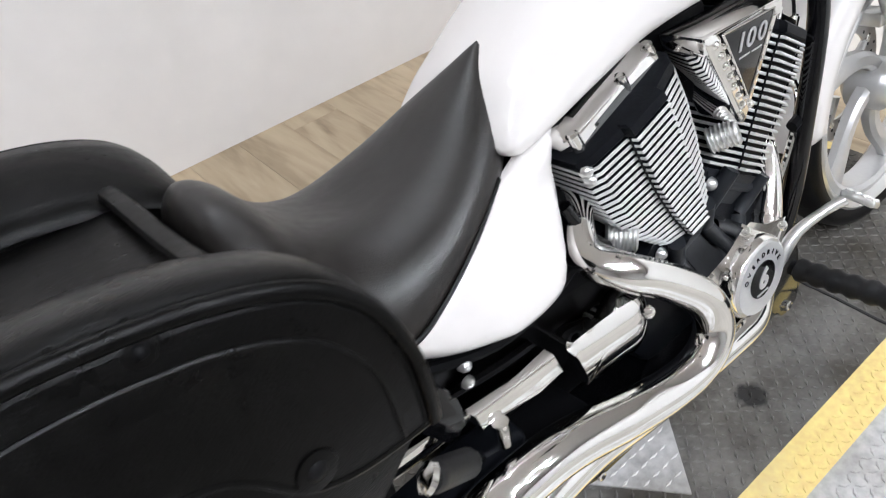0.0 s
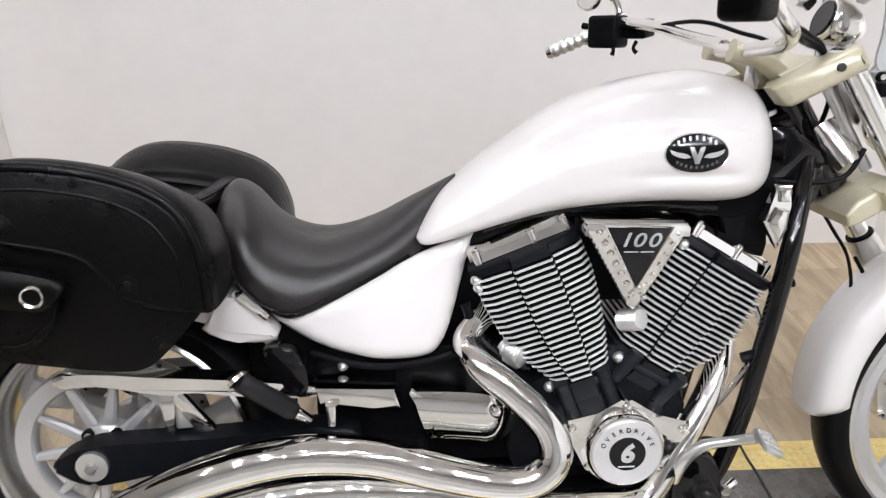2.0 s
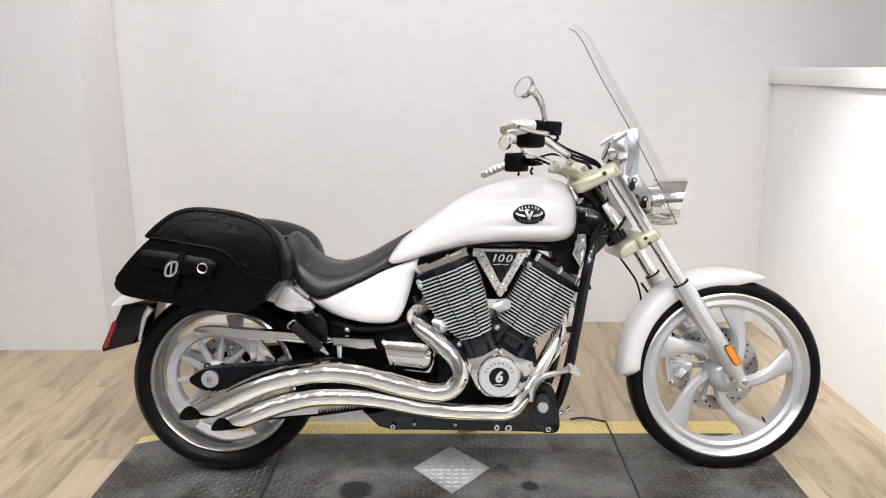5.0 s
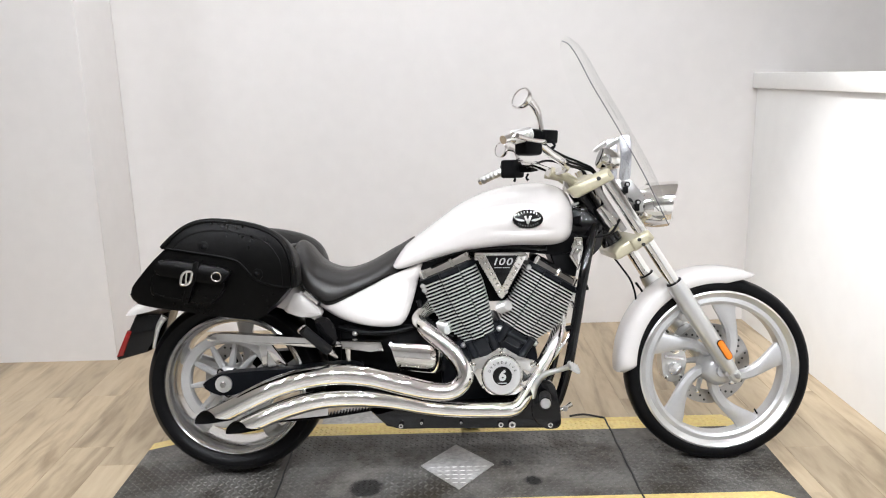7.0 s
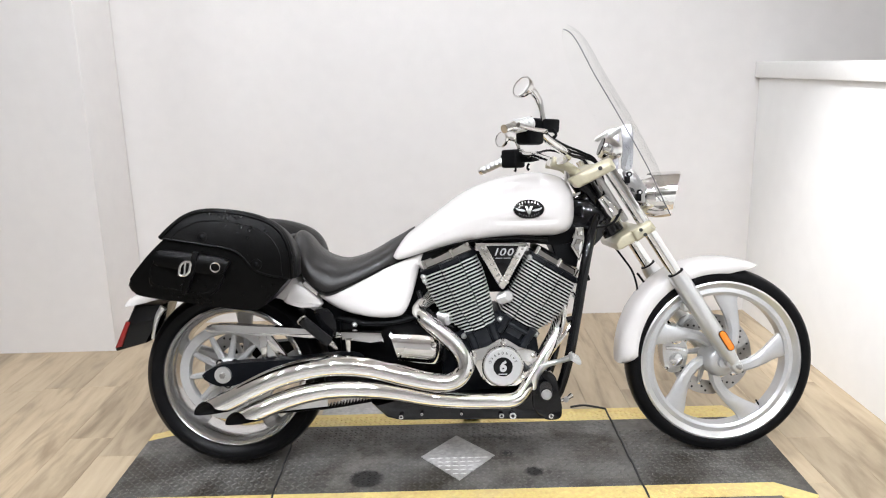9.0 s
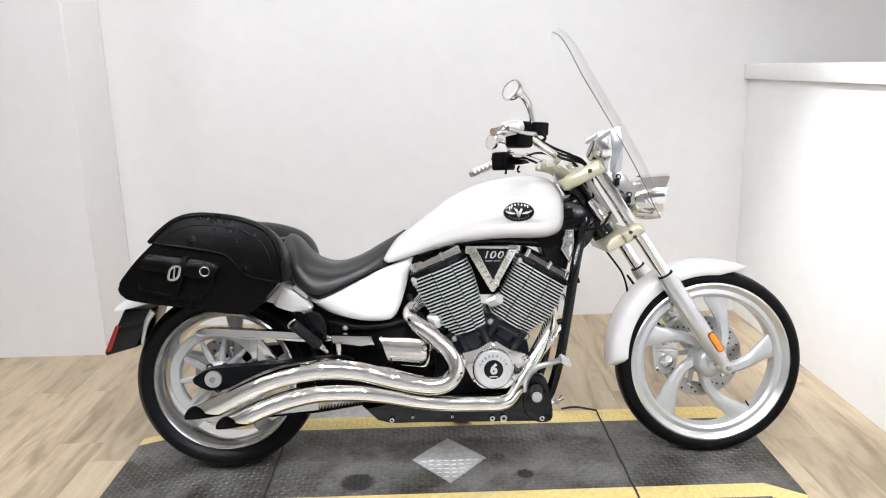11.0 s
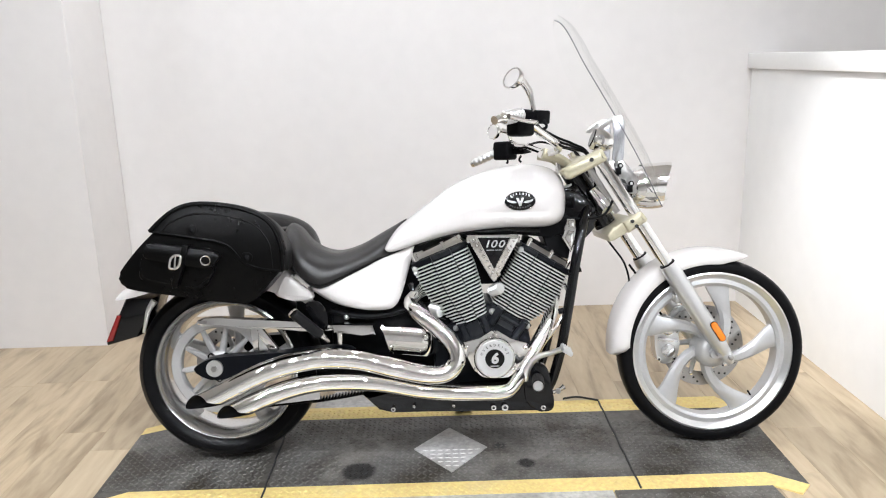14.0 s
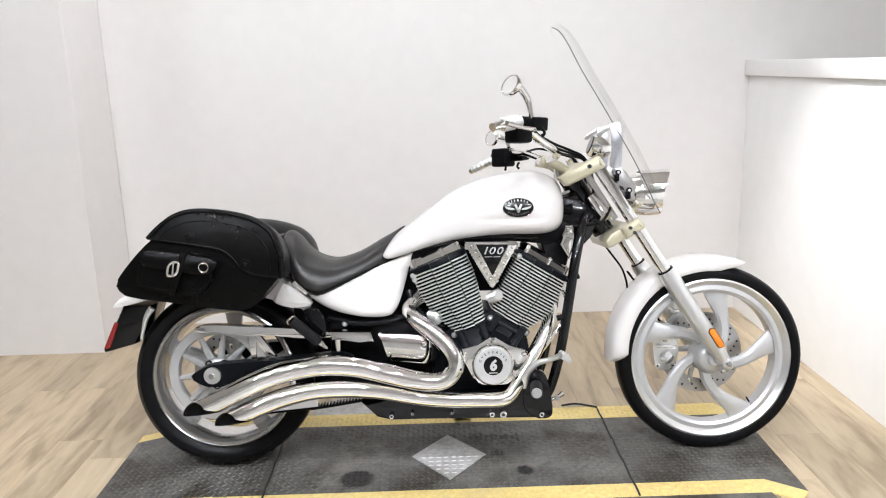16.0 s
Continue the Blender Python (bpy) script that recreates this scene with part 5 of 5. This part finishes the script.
# ---- handlebars ----
for s, y0 in ((1, 0.02), (-1, 0.02)):
    if s > 0:
        pts = [(1.134, y0, 0.996), (1.136, 0.12, 1.004), (1.134, 0.25, 1.016), (1.118, 0.38, 1.032), (1.060, 0.50, 1.038), (1.004, 0.53, 1.008), (0.932, 0.547, 0.978)]
    else:
        pts = [(1.126, y0, 0.990), (1.145, -0.06, 0.993), (1.160, -0.14, 1.003), (1.135, -0.22, 1.020), (1.082, -0.29, 1.046), (1.002, -0.375, 1.096), (0.930, -0.450, 1.078)]
    part("handlebar", sweep(pts, 0.0125, 14, 5), CHROME, bike, "chrome handlebar")
    a, b = Vector(pts[-2]), Vector(pts[-1])
    d = (b - a).normalized()
    g0 = a - d * 0.015
    grip = [g0 + d * ((0.105 if s > 0 else 0.080) * i / 23) for i in range(24)]
    part("grip", sweep(grip, [(0.017 if i % 4 < 2 else 0.0145) * (1.2 if s < 0 else 1) for i in range(24)], 16, 1, False), SATIN, bike, "ringed metal and rubber grip")
    part("grip_end", sweep([grip[-1], grip[-1] + d * 0.012], [0.018, 0.012], 16, 1, False), CHROME, bike)
    box = Vector((1.020, -0.335, 1.084)) if s < 0 else Vector((1.062, 0.50, 1.030))
    housing = block(-0.036, 0.038, -0.028, 0.028, -0.046, 0.032, 0.012, 3) if s < 0 else block(-0.046, 0.030, -0.034, 0.034, -0.044, 0.030, 0.010, 3)
    bmesh.ops.rotate(housing, verts=housing.verts, cent=(0, 0, 0), matrix=Euler((0, 0, -s * 0.75)).to_matrix())
    bmesh.ops.translate(housing, verts=housing.verts, vec=box + d * 0.008)
    part("switch_housing", housing, MATT, bike, "black handlebar switch housing")
    tank_bm = block(-0.028, 0.028, -0.030, 0.030, -0.018, 0.022, 0.005)
    bmesh.ops.rotate(tank_bm, verts=tank_bm.verts, cent=(0, 0, 0), matrix=Euler((0.1, 0, -s * 0.7)).to_matrix())
    bmesh.ops.translate(tank_bm, verts=tank_bm.verts, vec=box + (Vector((0.047, 0.02, 0.008)) if s < 0 else Vector((0.052, -0.02, -0.006))))
    part("lever_housing", tank_bm, MATT, bike)
    part("lever", sweep([box + Vector((0.045, 0, -0.005)), box + Vector((0.035, s * 0.035, -0.008)), box + Vector((0.0, s * 0.07, -0.006)), box + Vector((-0.050, s * 0.115, 0.004))], [0.008, 0.007, 0.006, 0.008], 10, 5), CHROME if s < 0 else MATT, bike, "hand lever")
    # mirror
    stem = [box + Vector((0.037, 0, 0.02)), box + Vector((0.031, -0.002, 0.052)), box + Vector((0.022, s * 0.004, 0.084)), box + Vector((0.000, s * 0.020, 0.112))] if s < 0 else \
        [box + Vector((0.01, 0, 0.03)), box + Vector((0.0, 0.01, 0.062)), box + Vector((-0.024, 0.02, 0.074))]
    mirror = part("mirror_stem", sweep(stem, [0.008, 0.008, 0.011, 0.012][:len(stem)], 10, 5), CHROME, bike, "chrome mirror stem")
    m = Matrix.Translation(stem[-1] + Vector((-0.026, s * 0.020, 0.004))) @ Vector((-0.80, -0.50, 0.36)).to_track_quat("Z", "Y").to_matrix().to_4x4()
    if s > 0:
        m = Matrix.Translation(stem[-1] + Vector((-0.030, 0.01, -0.005))) @ Vector((-0.85, -0.5, 0.12)).to_track_quat("Z", "Y").to_matrix().to_4x4()
    shell = bmesh.new()
    loft(shell, [[m @ Vector((r * math.cos(t), r * 0.82 * math.sin(t), h)) for t in (2 * math.pi * i / 28 for i in range(28))] for r, h in ((0.012, -0.022), (0.027, -0.017), (0.037, -0.006), (0.040, 0.002), (0.0395, 0.008), (0.036, 0.0095), (0.034, 0.006))])
    part("mirror_shell", shell, CHROME, mirror, "oval chrome mirror shell")
    glass = bmesh.new()
    loft(glass, [[m @ Vector((r * math.cos(t), r * 0.82 * math.sin(t), h)) for t in (2 * math.pi * i / 28 for i in range(28))] for r, h in ((0.0342, 0.0062), (0.0335, 0.0072))])
    part("mirror_glass", glass, MIRROR, mirror, "mirror glass")
    # small switches and levers under the housing
    for dx, dz, bend in (((-0.010, -0.062, 0.004), (0.048, -0.058, -0.008)) if s > 0 else ((0.060, -0.030, 0.010),)):
        part("switch_lever", sweep([box + Vector((dx, -0.02, dz + 0.026)), box + Vector((dx + bend, -0.024, dz + 0.010)), box + Vector((dx, -0.026, dz))], [0.005, 0.004, 0.006], 8, 4), MATT, bike)
    # cables
    for k in range(3 if s < 0 else 1):
        way = [box + Vector((0.035, -s * 0.01 * k, -0.012 + 0.006 * k)), Vector((1.145, y0 + s * (0.20 + 0.02 * k), 1.040 - 0.012 * k)), Vector((1.215, y0 + s * 0.13, 1.018 - 0.008 * k)), Vector((1.268, y0 + s * 0.085, 0.990 - 0.004 * k)), Vector((1.300, y0 + s * 0.06, 0.90)), Vector((1.28, y0 + s * 0.03, 0.80))]
        part("cable", sweep(way, 0.0042, 8, 6), MATT, bike)
part("start_button", sweep([(1.015, -0.340, 1.114), (1.015, -0.340, 1.120)], 0.007, 10, 1, False), RED, bike)

# ---- speedometer, headlamp, clear screen ----
meter = part("speedometer", sweep([(1.302, 0.015, 1.042), (1.310, 0.015, 1.039), (1.330, 0.015, 1.032), (1.352, 0.015, 1.024), (1.372, 0.015, 1.017)], [0.036, 0.040, 0.039, 0.032, 0.014], 28, 3), CHROME, bike, "chrome round speedometer housing")
part("speedometer_glass", sweep([(1.299, 0.015, 1.043), (1.304, 0.015, 1.041)], [0.031, 0.034], 28, 1, False), BLACK, meter)
LX, LZ = 0.012, -0.011
lamp = part("headlamp", sweep([(1.398 + LX, 0.015, 0.876 + LZ), (1.405 + LX, 0.015, 0.876 + LZ), (1.428 + LX, 0.015, 0.877 + LZ), (1.462 + LX, 0.015, 0.880 + LZ), (1.490 + LX, 0.015, 0.882 + LZ), (1.515 + LX, 0.015, 0.884 + LZ)], [0.025, 0.047, 0.066, 0.075, 0.078, 0.077], 36, 3), CHROME, bike, "chrome headlamp with a peaked visor")
part("headlamp_lens", sweep([(1.508 + LX, 0.015, 0.8835 + LZ), (1.521 + LX, 0.015, 0.8845 + LZ)], [0.073, 0.062], 32, 1, False), LENS, lamp)
bm, rings = bmesh.new(), []
for i in range(9):
    f = i / 8
    ring = []
    for r in (0.0805, 0.0775):
        for j in range(21):
            b = radians(205 * (j / 20 if r > 0.079 else 1 - j / 20) - 12.5)
            reach = 0.006 + f * (0.010 + 0.036 * max(0, math.sin(b)) ** 1.5)
            ring.append((1.455 + LX + f * 0.050 + reach * f, 0.015 + r * math.cos(b), 0.880 + LZ + f * 0.004 + r * math.sin(b)))
    rings.append(ring)
loft(bm, rings)
part("lamp_visor", bm, CHROME, lamp, "chrome peaked lamp visor")
for s in (-1, 1):
    y = 0.015 + s * 0.055
    plate = part("lamp_bracket", prism(outline([(1.360, 0.952), (1.394, 0.960), (1.423, 0.924), (1.447, 0.888), (1.446, 0.858), (1.422, 0.848), (1.394, 0.870)], 2), y - 0.008, y + 0.008, 0.004), STEEL, bike, "dull steel headlamp bracket")
    part("screen_bracket", prism(outline([(1.347, 1.097), (1.362, 1.106), (1.380, 1.104), (1.387, 1.060), (1.384, 0.979), (1.376, 0.960), (1.346, 0.964), (1.353, 1.030)], 3), 0.015 + s * 0.098 - 0.003, 0.015 + s * 0.098 + 0.003, 0.001), BRACKET, bike, "flat polished screen bracket")
    part("bracket_arm", prism([(1.300, 1.066), (1.306, 1.078), (1.343, 1.102), (1.350, 1.088), (1.313, 1.062)], 0.015 + s * 0.100 - 0.004, 0.015 + s * 0.100 + 0.004, 0.001), STEEL, bike, "flat steel screen arm")
    for x, z in ((1.381, 0.945), (1.417, 0.884)):
        part("bracket_bolt", sweep([(x, 0.015 + s * 0.060, z), (x, 0.015 + s * 0.070, z)], [0.010, 0.009], 14, 1, False), MATT, plate)
        part("bolt_socket", sweep([(x, 0.015 + s * 0.0695, z), (x, 0.015 + s * 0.0706, z)], 0.005, 8, 1, False), SATIN, plate)
    for x, z in ((1.370, 0.918), (1.393, 0.892)):
        part("plate_slot", prism([(x - 0.010, z + 0.010), (x + 0.004, z + 0.004), (x + 0.010, z - 0.010), (x - 0.004, z - 0.004)], y + s * 0.0075 - 0.001, y + s * 0.0075 + 0.001, 0), SEAM, plate)

# the clear screen: a curved sheet with a darker polished rim
ROWS_UP = [(-0.06, 1.530, 0.800, 0.078), (0.0, 1.500, 0.848, 0.100), (0.10, 1.455, 0.915, 0.140), (0.22, 1.411, 0.985, 0.160), (0.38, 1.345, 1.100, 0.168), (0.55, 1.298, 1.180, 0.168), (0.72, 1.251, 1.255, 0.160), (0.85, 1.208, 1.341, 0.130), (0.94, 1.183, 1.388, 0.085), (1.0, 1.168, 1.412, 0.015)]
ROWS_UP = [(f, x + 0.008 + 0.018 * max(0.0, f) - 0.010 * max(0.0, math.sin(math.pi * (f - 0.25) / 0.75)), z + 0.004 + 0.018 * max(0.0, f), w) for f, x, z, w in ROWS_UP]


def screen_point(row, u):
    f, x, z, w = row
    return Vector((x + 0.068 * (1 - u * u) * (0.15 + w / 0.168 * 0.85) - 0.02, 0.015 + u * w, z + 0.02 * (1 - u * u)))


rows = ease(ROWS_UP, 4)
bm = bmesh.new()
loft(bm, [[screen_point(r, -1 + 2 * j / 24) for j in range(25)] for r in rows], closed=False)
screen = part("windscreen", bm, CLEAR, bike, "clear curved acrylic windscreen")
screen.visible_shadow = False
rim = [screen_point(r, -1) for r in rows]
part("screen_rim", sweep(rim, 0.0017, 6, 1, False), SCREEN_EDGE, screen, "thin polished screen edge")

# horn, hoses and pipes round the steering head
part("brake_hose", sweep([(1.345, 0.02, 0.700), (1.380, 0.03, 0.655), (1.410, 0.03, 0.612), (1.425, 0.03, 0.57), (1.430, 0.03, 0.54)], 0.0035, 8, 6), MATT, bike)
part("throttle_hose", sweep([(1.19, -0.06, 0.775), (1.26, -0.085, 0.772), (1.315, -0.095, 0.785), (1.345, -0.09, 0.83)], 0.0045, 8, 6), MATT, bike)
part("horn", sweep([(1.300, -0.03, 0.86), (1.335, -0.075, 0.80)], [0.030, 0.026], 18, 1, False), CHROME, bike)
part("lock_barrel", sweep([(1.195, -0.04, 0.825), (1.225, -0.06, 0.825)], 0.020, 14, 1, False), MATT, bike)
part("down_pipe_hose", sweep([(1.18, -0.10, 0.56), (1.195, -0.115, 0.50), (1.155, -0.125, 0.43), (1.10, -0.13, 0.36)], 0.006, 8, 6), CHROME, bike)
for x, z in ((1.210, 0.60), (1.175, 0.47)):
    part("frame_clip", sweep([(x - 0.02, -0.128, z), (x + 0.02, -0.128, z + 0.01)], 0.010, 8, 1, False), MATT, bike)

# ---- rider's foot controls ----
part("control_plate", prism(outline([(1.035, 0.215), (1.045, 0.290), (1.075, 0.31), (1.11, 0.29), (1.125, 0.22), (1.13, 0.16), (1.10, 0.145), (1.05, 0.165)], 4), -0.170, -0.125, 0.008, 3), BLACK, bike, "black forward control bracket")
part("brake_rod", sweep([(1.120, -0.130, 0.196), (1.150, -0.125, 0.203), (1.172, -0.118, 0.214)], [0.007, 0.006, 0.009], 10, 3), CHROME, bike, "short chrome brake rod")
part("rod_nut", disc(1.150, 0.203, 0.010, -0.136, -0.124, 0.002, 6), STEEL, bike)
pegs = [Vector((1.075, -0.185, 0.262)) + (Vector((1.053, -0.362, 0.288)) - Vector((1.075, -0.185, 0.262))) * i / 24 for i in range(25)]
part("rider_peg", sweep(pegs, [0.013] * 2 + [0.0198 if i % 4 < 2 else 0.0168 for i in range(22)] + [0.016], 16, 1, False), PEG_RUBBER, bike, "ribbed black rubber foot peg")
part("peg_tip", sweep([pegs[-1], pegs[-1] + Vector((-0.001, -0.008, 0.001))], [0.016, 0.013], 18, 1, False), SATIN, bike)
part("brake_pedal", sweep([(1.035, -0.165, 0.255), (1.045, -0.180, 0.300), (1.075, -0.190, 0.335), (1.120, -0.205, 0.352), (1.150, -0.225, 0.368)], [0.013, 0.013, 0.010, 0.008, 0.010], 12, 5), SATIN, bike, "satin aluminium brake pedal")
pad = block(-0.017, 0.019, -0.030, 0.024, -0.007, 0.005, 0.004)
bmesh.ops.rotate(pad, verts=pad.verts, cent=(0, 0, 0), matrix=Euler((0.2, 0.55, 0.12)).to_matrix())
bmesh.ops.translate(pad, verts=pad.verts, vec=(1.160, -0.240, 0.370))
pedal_pad = part("pedal_pad", pad, SATIN, bike, "studded satin pedal pad")
for i in range(4):
    for j in range(4):
        q = Euler((0.2, 0.55, 0.12)).to_matrix() @ Vector((-0.012 + 0.0085 * i, -0.024 + 0.014 * j, 0.005)) + Vector((1.160, -0.240, 0.370))
        b = bmesh.new()
        bmesh.ops.create_icosphere(b, subdivisions=1, radius=0.0035, matrix=Matrix.Translation(q))
        part("pad_stud", b, SATIN, pedal_pad)
part("side_stand", sweep([(0.72, 0.13, 0.17), (0.80, 0.20, 0.09), (0.84, 0.255, 0.028)], 0.012, 12, 4), BLACK, bike, "black side stand")
part("stand_foot", block(0.81, 0.88, 0.235, 0.285, 0.027, 0.036, 0.003), BLACK, bike)

# ---- lift deck under the motorcycle ----
deck = thing("lift_deck", "worn steel diamond-tread lift deck with yellow painted edges", "lift deck")
TOP = -0.017


def slab(pts, z0, z1, name, material, parent, label=""):
    bm = bmesh.new()
    a = [bm.verts.new((x, y, z0)) for x, y in pts]
    b = [bm.verts.new((x, y, z1)) for x, y in pts]
    n = len(pts)
    bm.faces.new(a[::-1])
    bm.faces.new(b)
    for i in range(n):
        bm.faces.new((a[i], a[(i + 1) % n], b[(i + 1) % n], b[i]))
    return part(name, bm, material, parent, label)


G = 0.003
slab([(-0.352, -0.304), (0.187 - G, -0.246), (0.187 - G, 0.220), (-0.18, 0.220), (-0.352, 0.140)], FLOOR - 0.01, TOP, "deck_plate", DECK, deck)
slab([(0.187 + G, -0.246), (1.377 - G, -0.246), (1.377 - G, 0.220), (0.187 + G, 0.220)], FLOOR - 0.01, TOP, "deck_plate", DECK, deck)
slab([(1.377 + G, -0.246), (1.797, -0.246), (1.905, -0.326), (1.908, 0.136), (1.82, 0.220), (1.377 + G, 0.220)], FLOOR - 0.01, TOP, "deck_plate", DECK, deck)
slab([(-0.20, -0.80), (1.29 - G, -0.80), (1.29 - G, -0.323), (-0.25, -0.323)], FLOOR - 0.01, TOP, "deck_plate", DECK_LIGHT, deck)
slab([(1.29 + G, -0.80), (1.84, -0.80), (1.79, -0.323), (1.29 + G, -0.323)], FLOOR - 0.01, TOP, "deck_plate", DECK, deck)
slab([(0.262, 0.318), (0.520, 0.318), (0.500, 0.475), (0.335, 0.475), (0.262, 0.37)], FLOOR - 0.01, TOP - 0.003, "side_flap", DECK_LIGHT, deck, "bare grey steel flap beside the far edge")
slab([(-0.352, -0.374), (-0.25, -0.323), (1.79, -0.323), (1.86, -0.374), (1.905, -0.326), (1.797, -0.246), (-0.25, -0.246), (-0.352, -0.304)], FLOOR - 0.01, TOP + 0.0006, "yellow_edge", YELLOW, deck, "yellow painted near edge")
slab([(-0.352, 0.140), (-0.18, 0.220), (1.82, 0.220), (1.908, 0.136), (1.908, 0.188), (1.84, 0.318), (-0.12, 0.318), (-0.352, 0.190)], FLOOR - 0.01, TOP + 0.0006, "yellow_edge", YELLOW, deck, "yellow painted far edge")
for x in (0.187, 1.377):
    part("seam_strip", sweep([(x + 0.0015 * math.sin(i * 2.1), -0.319 + 0.625 * i / 12, TOP + 0.001) for i in range(13)], 0.0036, 6, 1, False), SEAM, deck, "dark rubber seam strip")
part("loose_cord", sweep([(1.377, 0.306, TOP + 0.004), (1.345, 0.323, TOP + 0.004), (1.295, 0.330, TOP + 0.010), (1.24, 0.313, TOP + 0.012)], 0.004, 6, 5), SEAM, deck)


def inside(x, y, pts):
    hit = False
    for (x0, y0), (x1, y1) in zip(pts, pts[1:] + pts[:1]):
        if (y0 > y) != (y1 > y) and x < (x1 - x0) * (y - y0) / (y1 - y0) + x0:
            hit = not hit
    return hit


DIAMOND = [(0.786, 0.118), (0.916, -0.033), (0.788, -0.190), (0.660, -0.031)]


def tread(name, x0, x1, y0, y1, skip, material, pitch=0.0190, long=0.0102, wide=0.0038, high=0.0022, base=TOP, keep=None, turn=45):
    verts, faces = [], []
    rows_, cols = int((y1 - y0) / pitch), int((x1 - x0) / pitch)
    for r in range(rows_):
        for c in range(cols):
            x, y = x0 + pitch * (c + 0.5), y0 + pitch * (r + 0.5)
            if skip and inside(x, y, skip) or keep and not inside(x, y, keep):
                continue
            a = radians(turn if (r + c) % 2 else -turn)
            d, e, k = (math.cos(a), math.sin(a)), (-math.sin(a), math.cos(a)), len(verts)
            for u, v, h in ((-1, 0, -0.0002), (0, -1, -0.0002), (1, 0, -0.0002), (0, 1, -0.0002), (-0.62, 0, high), (0, -0.5, high), (0.62, 0, high), (0, 0.5, high)):
                verts.append((x + d[0] * u * long + e[0] * v * wide, y + d[1] * u * long + e[1] * v * wide, base + h))
            faces += [(k, k + 1, k + 5, k + 4), (k + 1, k + 2, k + 6, k + 5), (k + 2, k + 3, k + 7, k + 6), (k + 3, k, k + 4, k + 7), (k + 4, k + 5, k + 6, k + 7)]
    data = bpy.data.meshes.new(name)
    data.from_pydata(verts, [], faces)
    data.materials.append(material)
    ob = new(name, data)
    ob.parent = deck
    ob["kind"] = "stuff"
    return ob


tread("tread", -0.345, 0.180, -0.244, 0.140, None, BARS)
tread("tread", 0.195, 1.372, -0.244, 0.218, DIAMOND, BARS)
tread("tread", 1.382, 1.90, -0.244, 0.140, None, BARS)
tread("tread", -0.19, 1.285, -0.80, -0.326, None, DECK_LIGHT)
tread("tread", 1.295, 1.80, -0.80, -0.326, None, BARS)
tread("tread", -0.24, 1.79, -0.322, -0.248, None, YELLOW)
tread("tread", -0.12, 1.83, 0.222, 0.316, None, YELLOW)
diamond = slab(DIAMOND, TOP - 0.003, TOP + 0.0035, "diamond_plate", DECK_LIGHT, deck, "bright steel diamond plate set in the deck")
tread("tread", 0.660, 0.916, -0.190, 0.118, None, DECK_BRIGHT, pitch=0.026, long=0.0105, wide=0.0030, base=TOP + 0.0035, turn=4, keep=[(0.786, -0.025), (0.899, -0.043), (0.788, -0.178), (0.676, -0.043)])
for r, n in ((0.047, 5), (0.017, 7), (-0.010, 8)):
    for i in range(n):
        x = 0.786 + (i - (n - 1) / 2) * 0.0175
        part("raised_bar", block(x - 0.006, x + 0.006, r - 0.004, r + 0.004, TOP + 0.003, TOP + 0.0055, 0), DECK_LIGHT, diamond)

# ---- vinyl plank floor, one board at a time ----
ground = tagged(part("floor", block(-4.0, 5.0, -6.65, 1.66, FLOOR - 0.06, FLOOR - 0.004, 0), SEAM), "light brown wood-look plank floor", "floor", kind="structure")
# Added floor out of view; its tone sets what the chrome reflects.
tagged(part("floor_front", block(-4.0, 5.0, -6.65, -0.803, FLOOR - 0.004, FLOOR + 0.002, 0), FRONT_FLOOR), "unseen grey-brown floor in front of the lift, toned for chrome reflections", "floor", kind="structure")
WIDE, LONG = 0.165, 1.22
boards = {}


def board_mesh(w, l):
    key = (round(w, 4), round(l, 4))
    if key not in boards:
        bm = block(-w / 2, w / 2, -l / 2, l / 2, -0.006, 0, 0.0007, 1)
        data = bpy.data.meshes.new("plank")
        bm.to_mesh(data)
        bm.free()
        data.materials.append(WOOD)
        boards[key] = data
    return boards[key]


rng = random.Random(4)
x = -3.8
while x < 4.8:
    y = -0.80 - rng.random() * LONG
    while y < 1.50:
        a, b = max(y, -0.80), min(y + LONG, 1.50)
        if b - a > 0.05:
            ob = new("plank", board_mesh(WIDE - 0.0006, b - a - 0.0006))
            ob.location = (x + WIDE / 2, (a + b) / 2, FLOOR)
            ob.parent = ground
        y += LONG
    x += WIDE
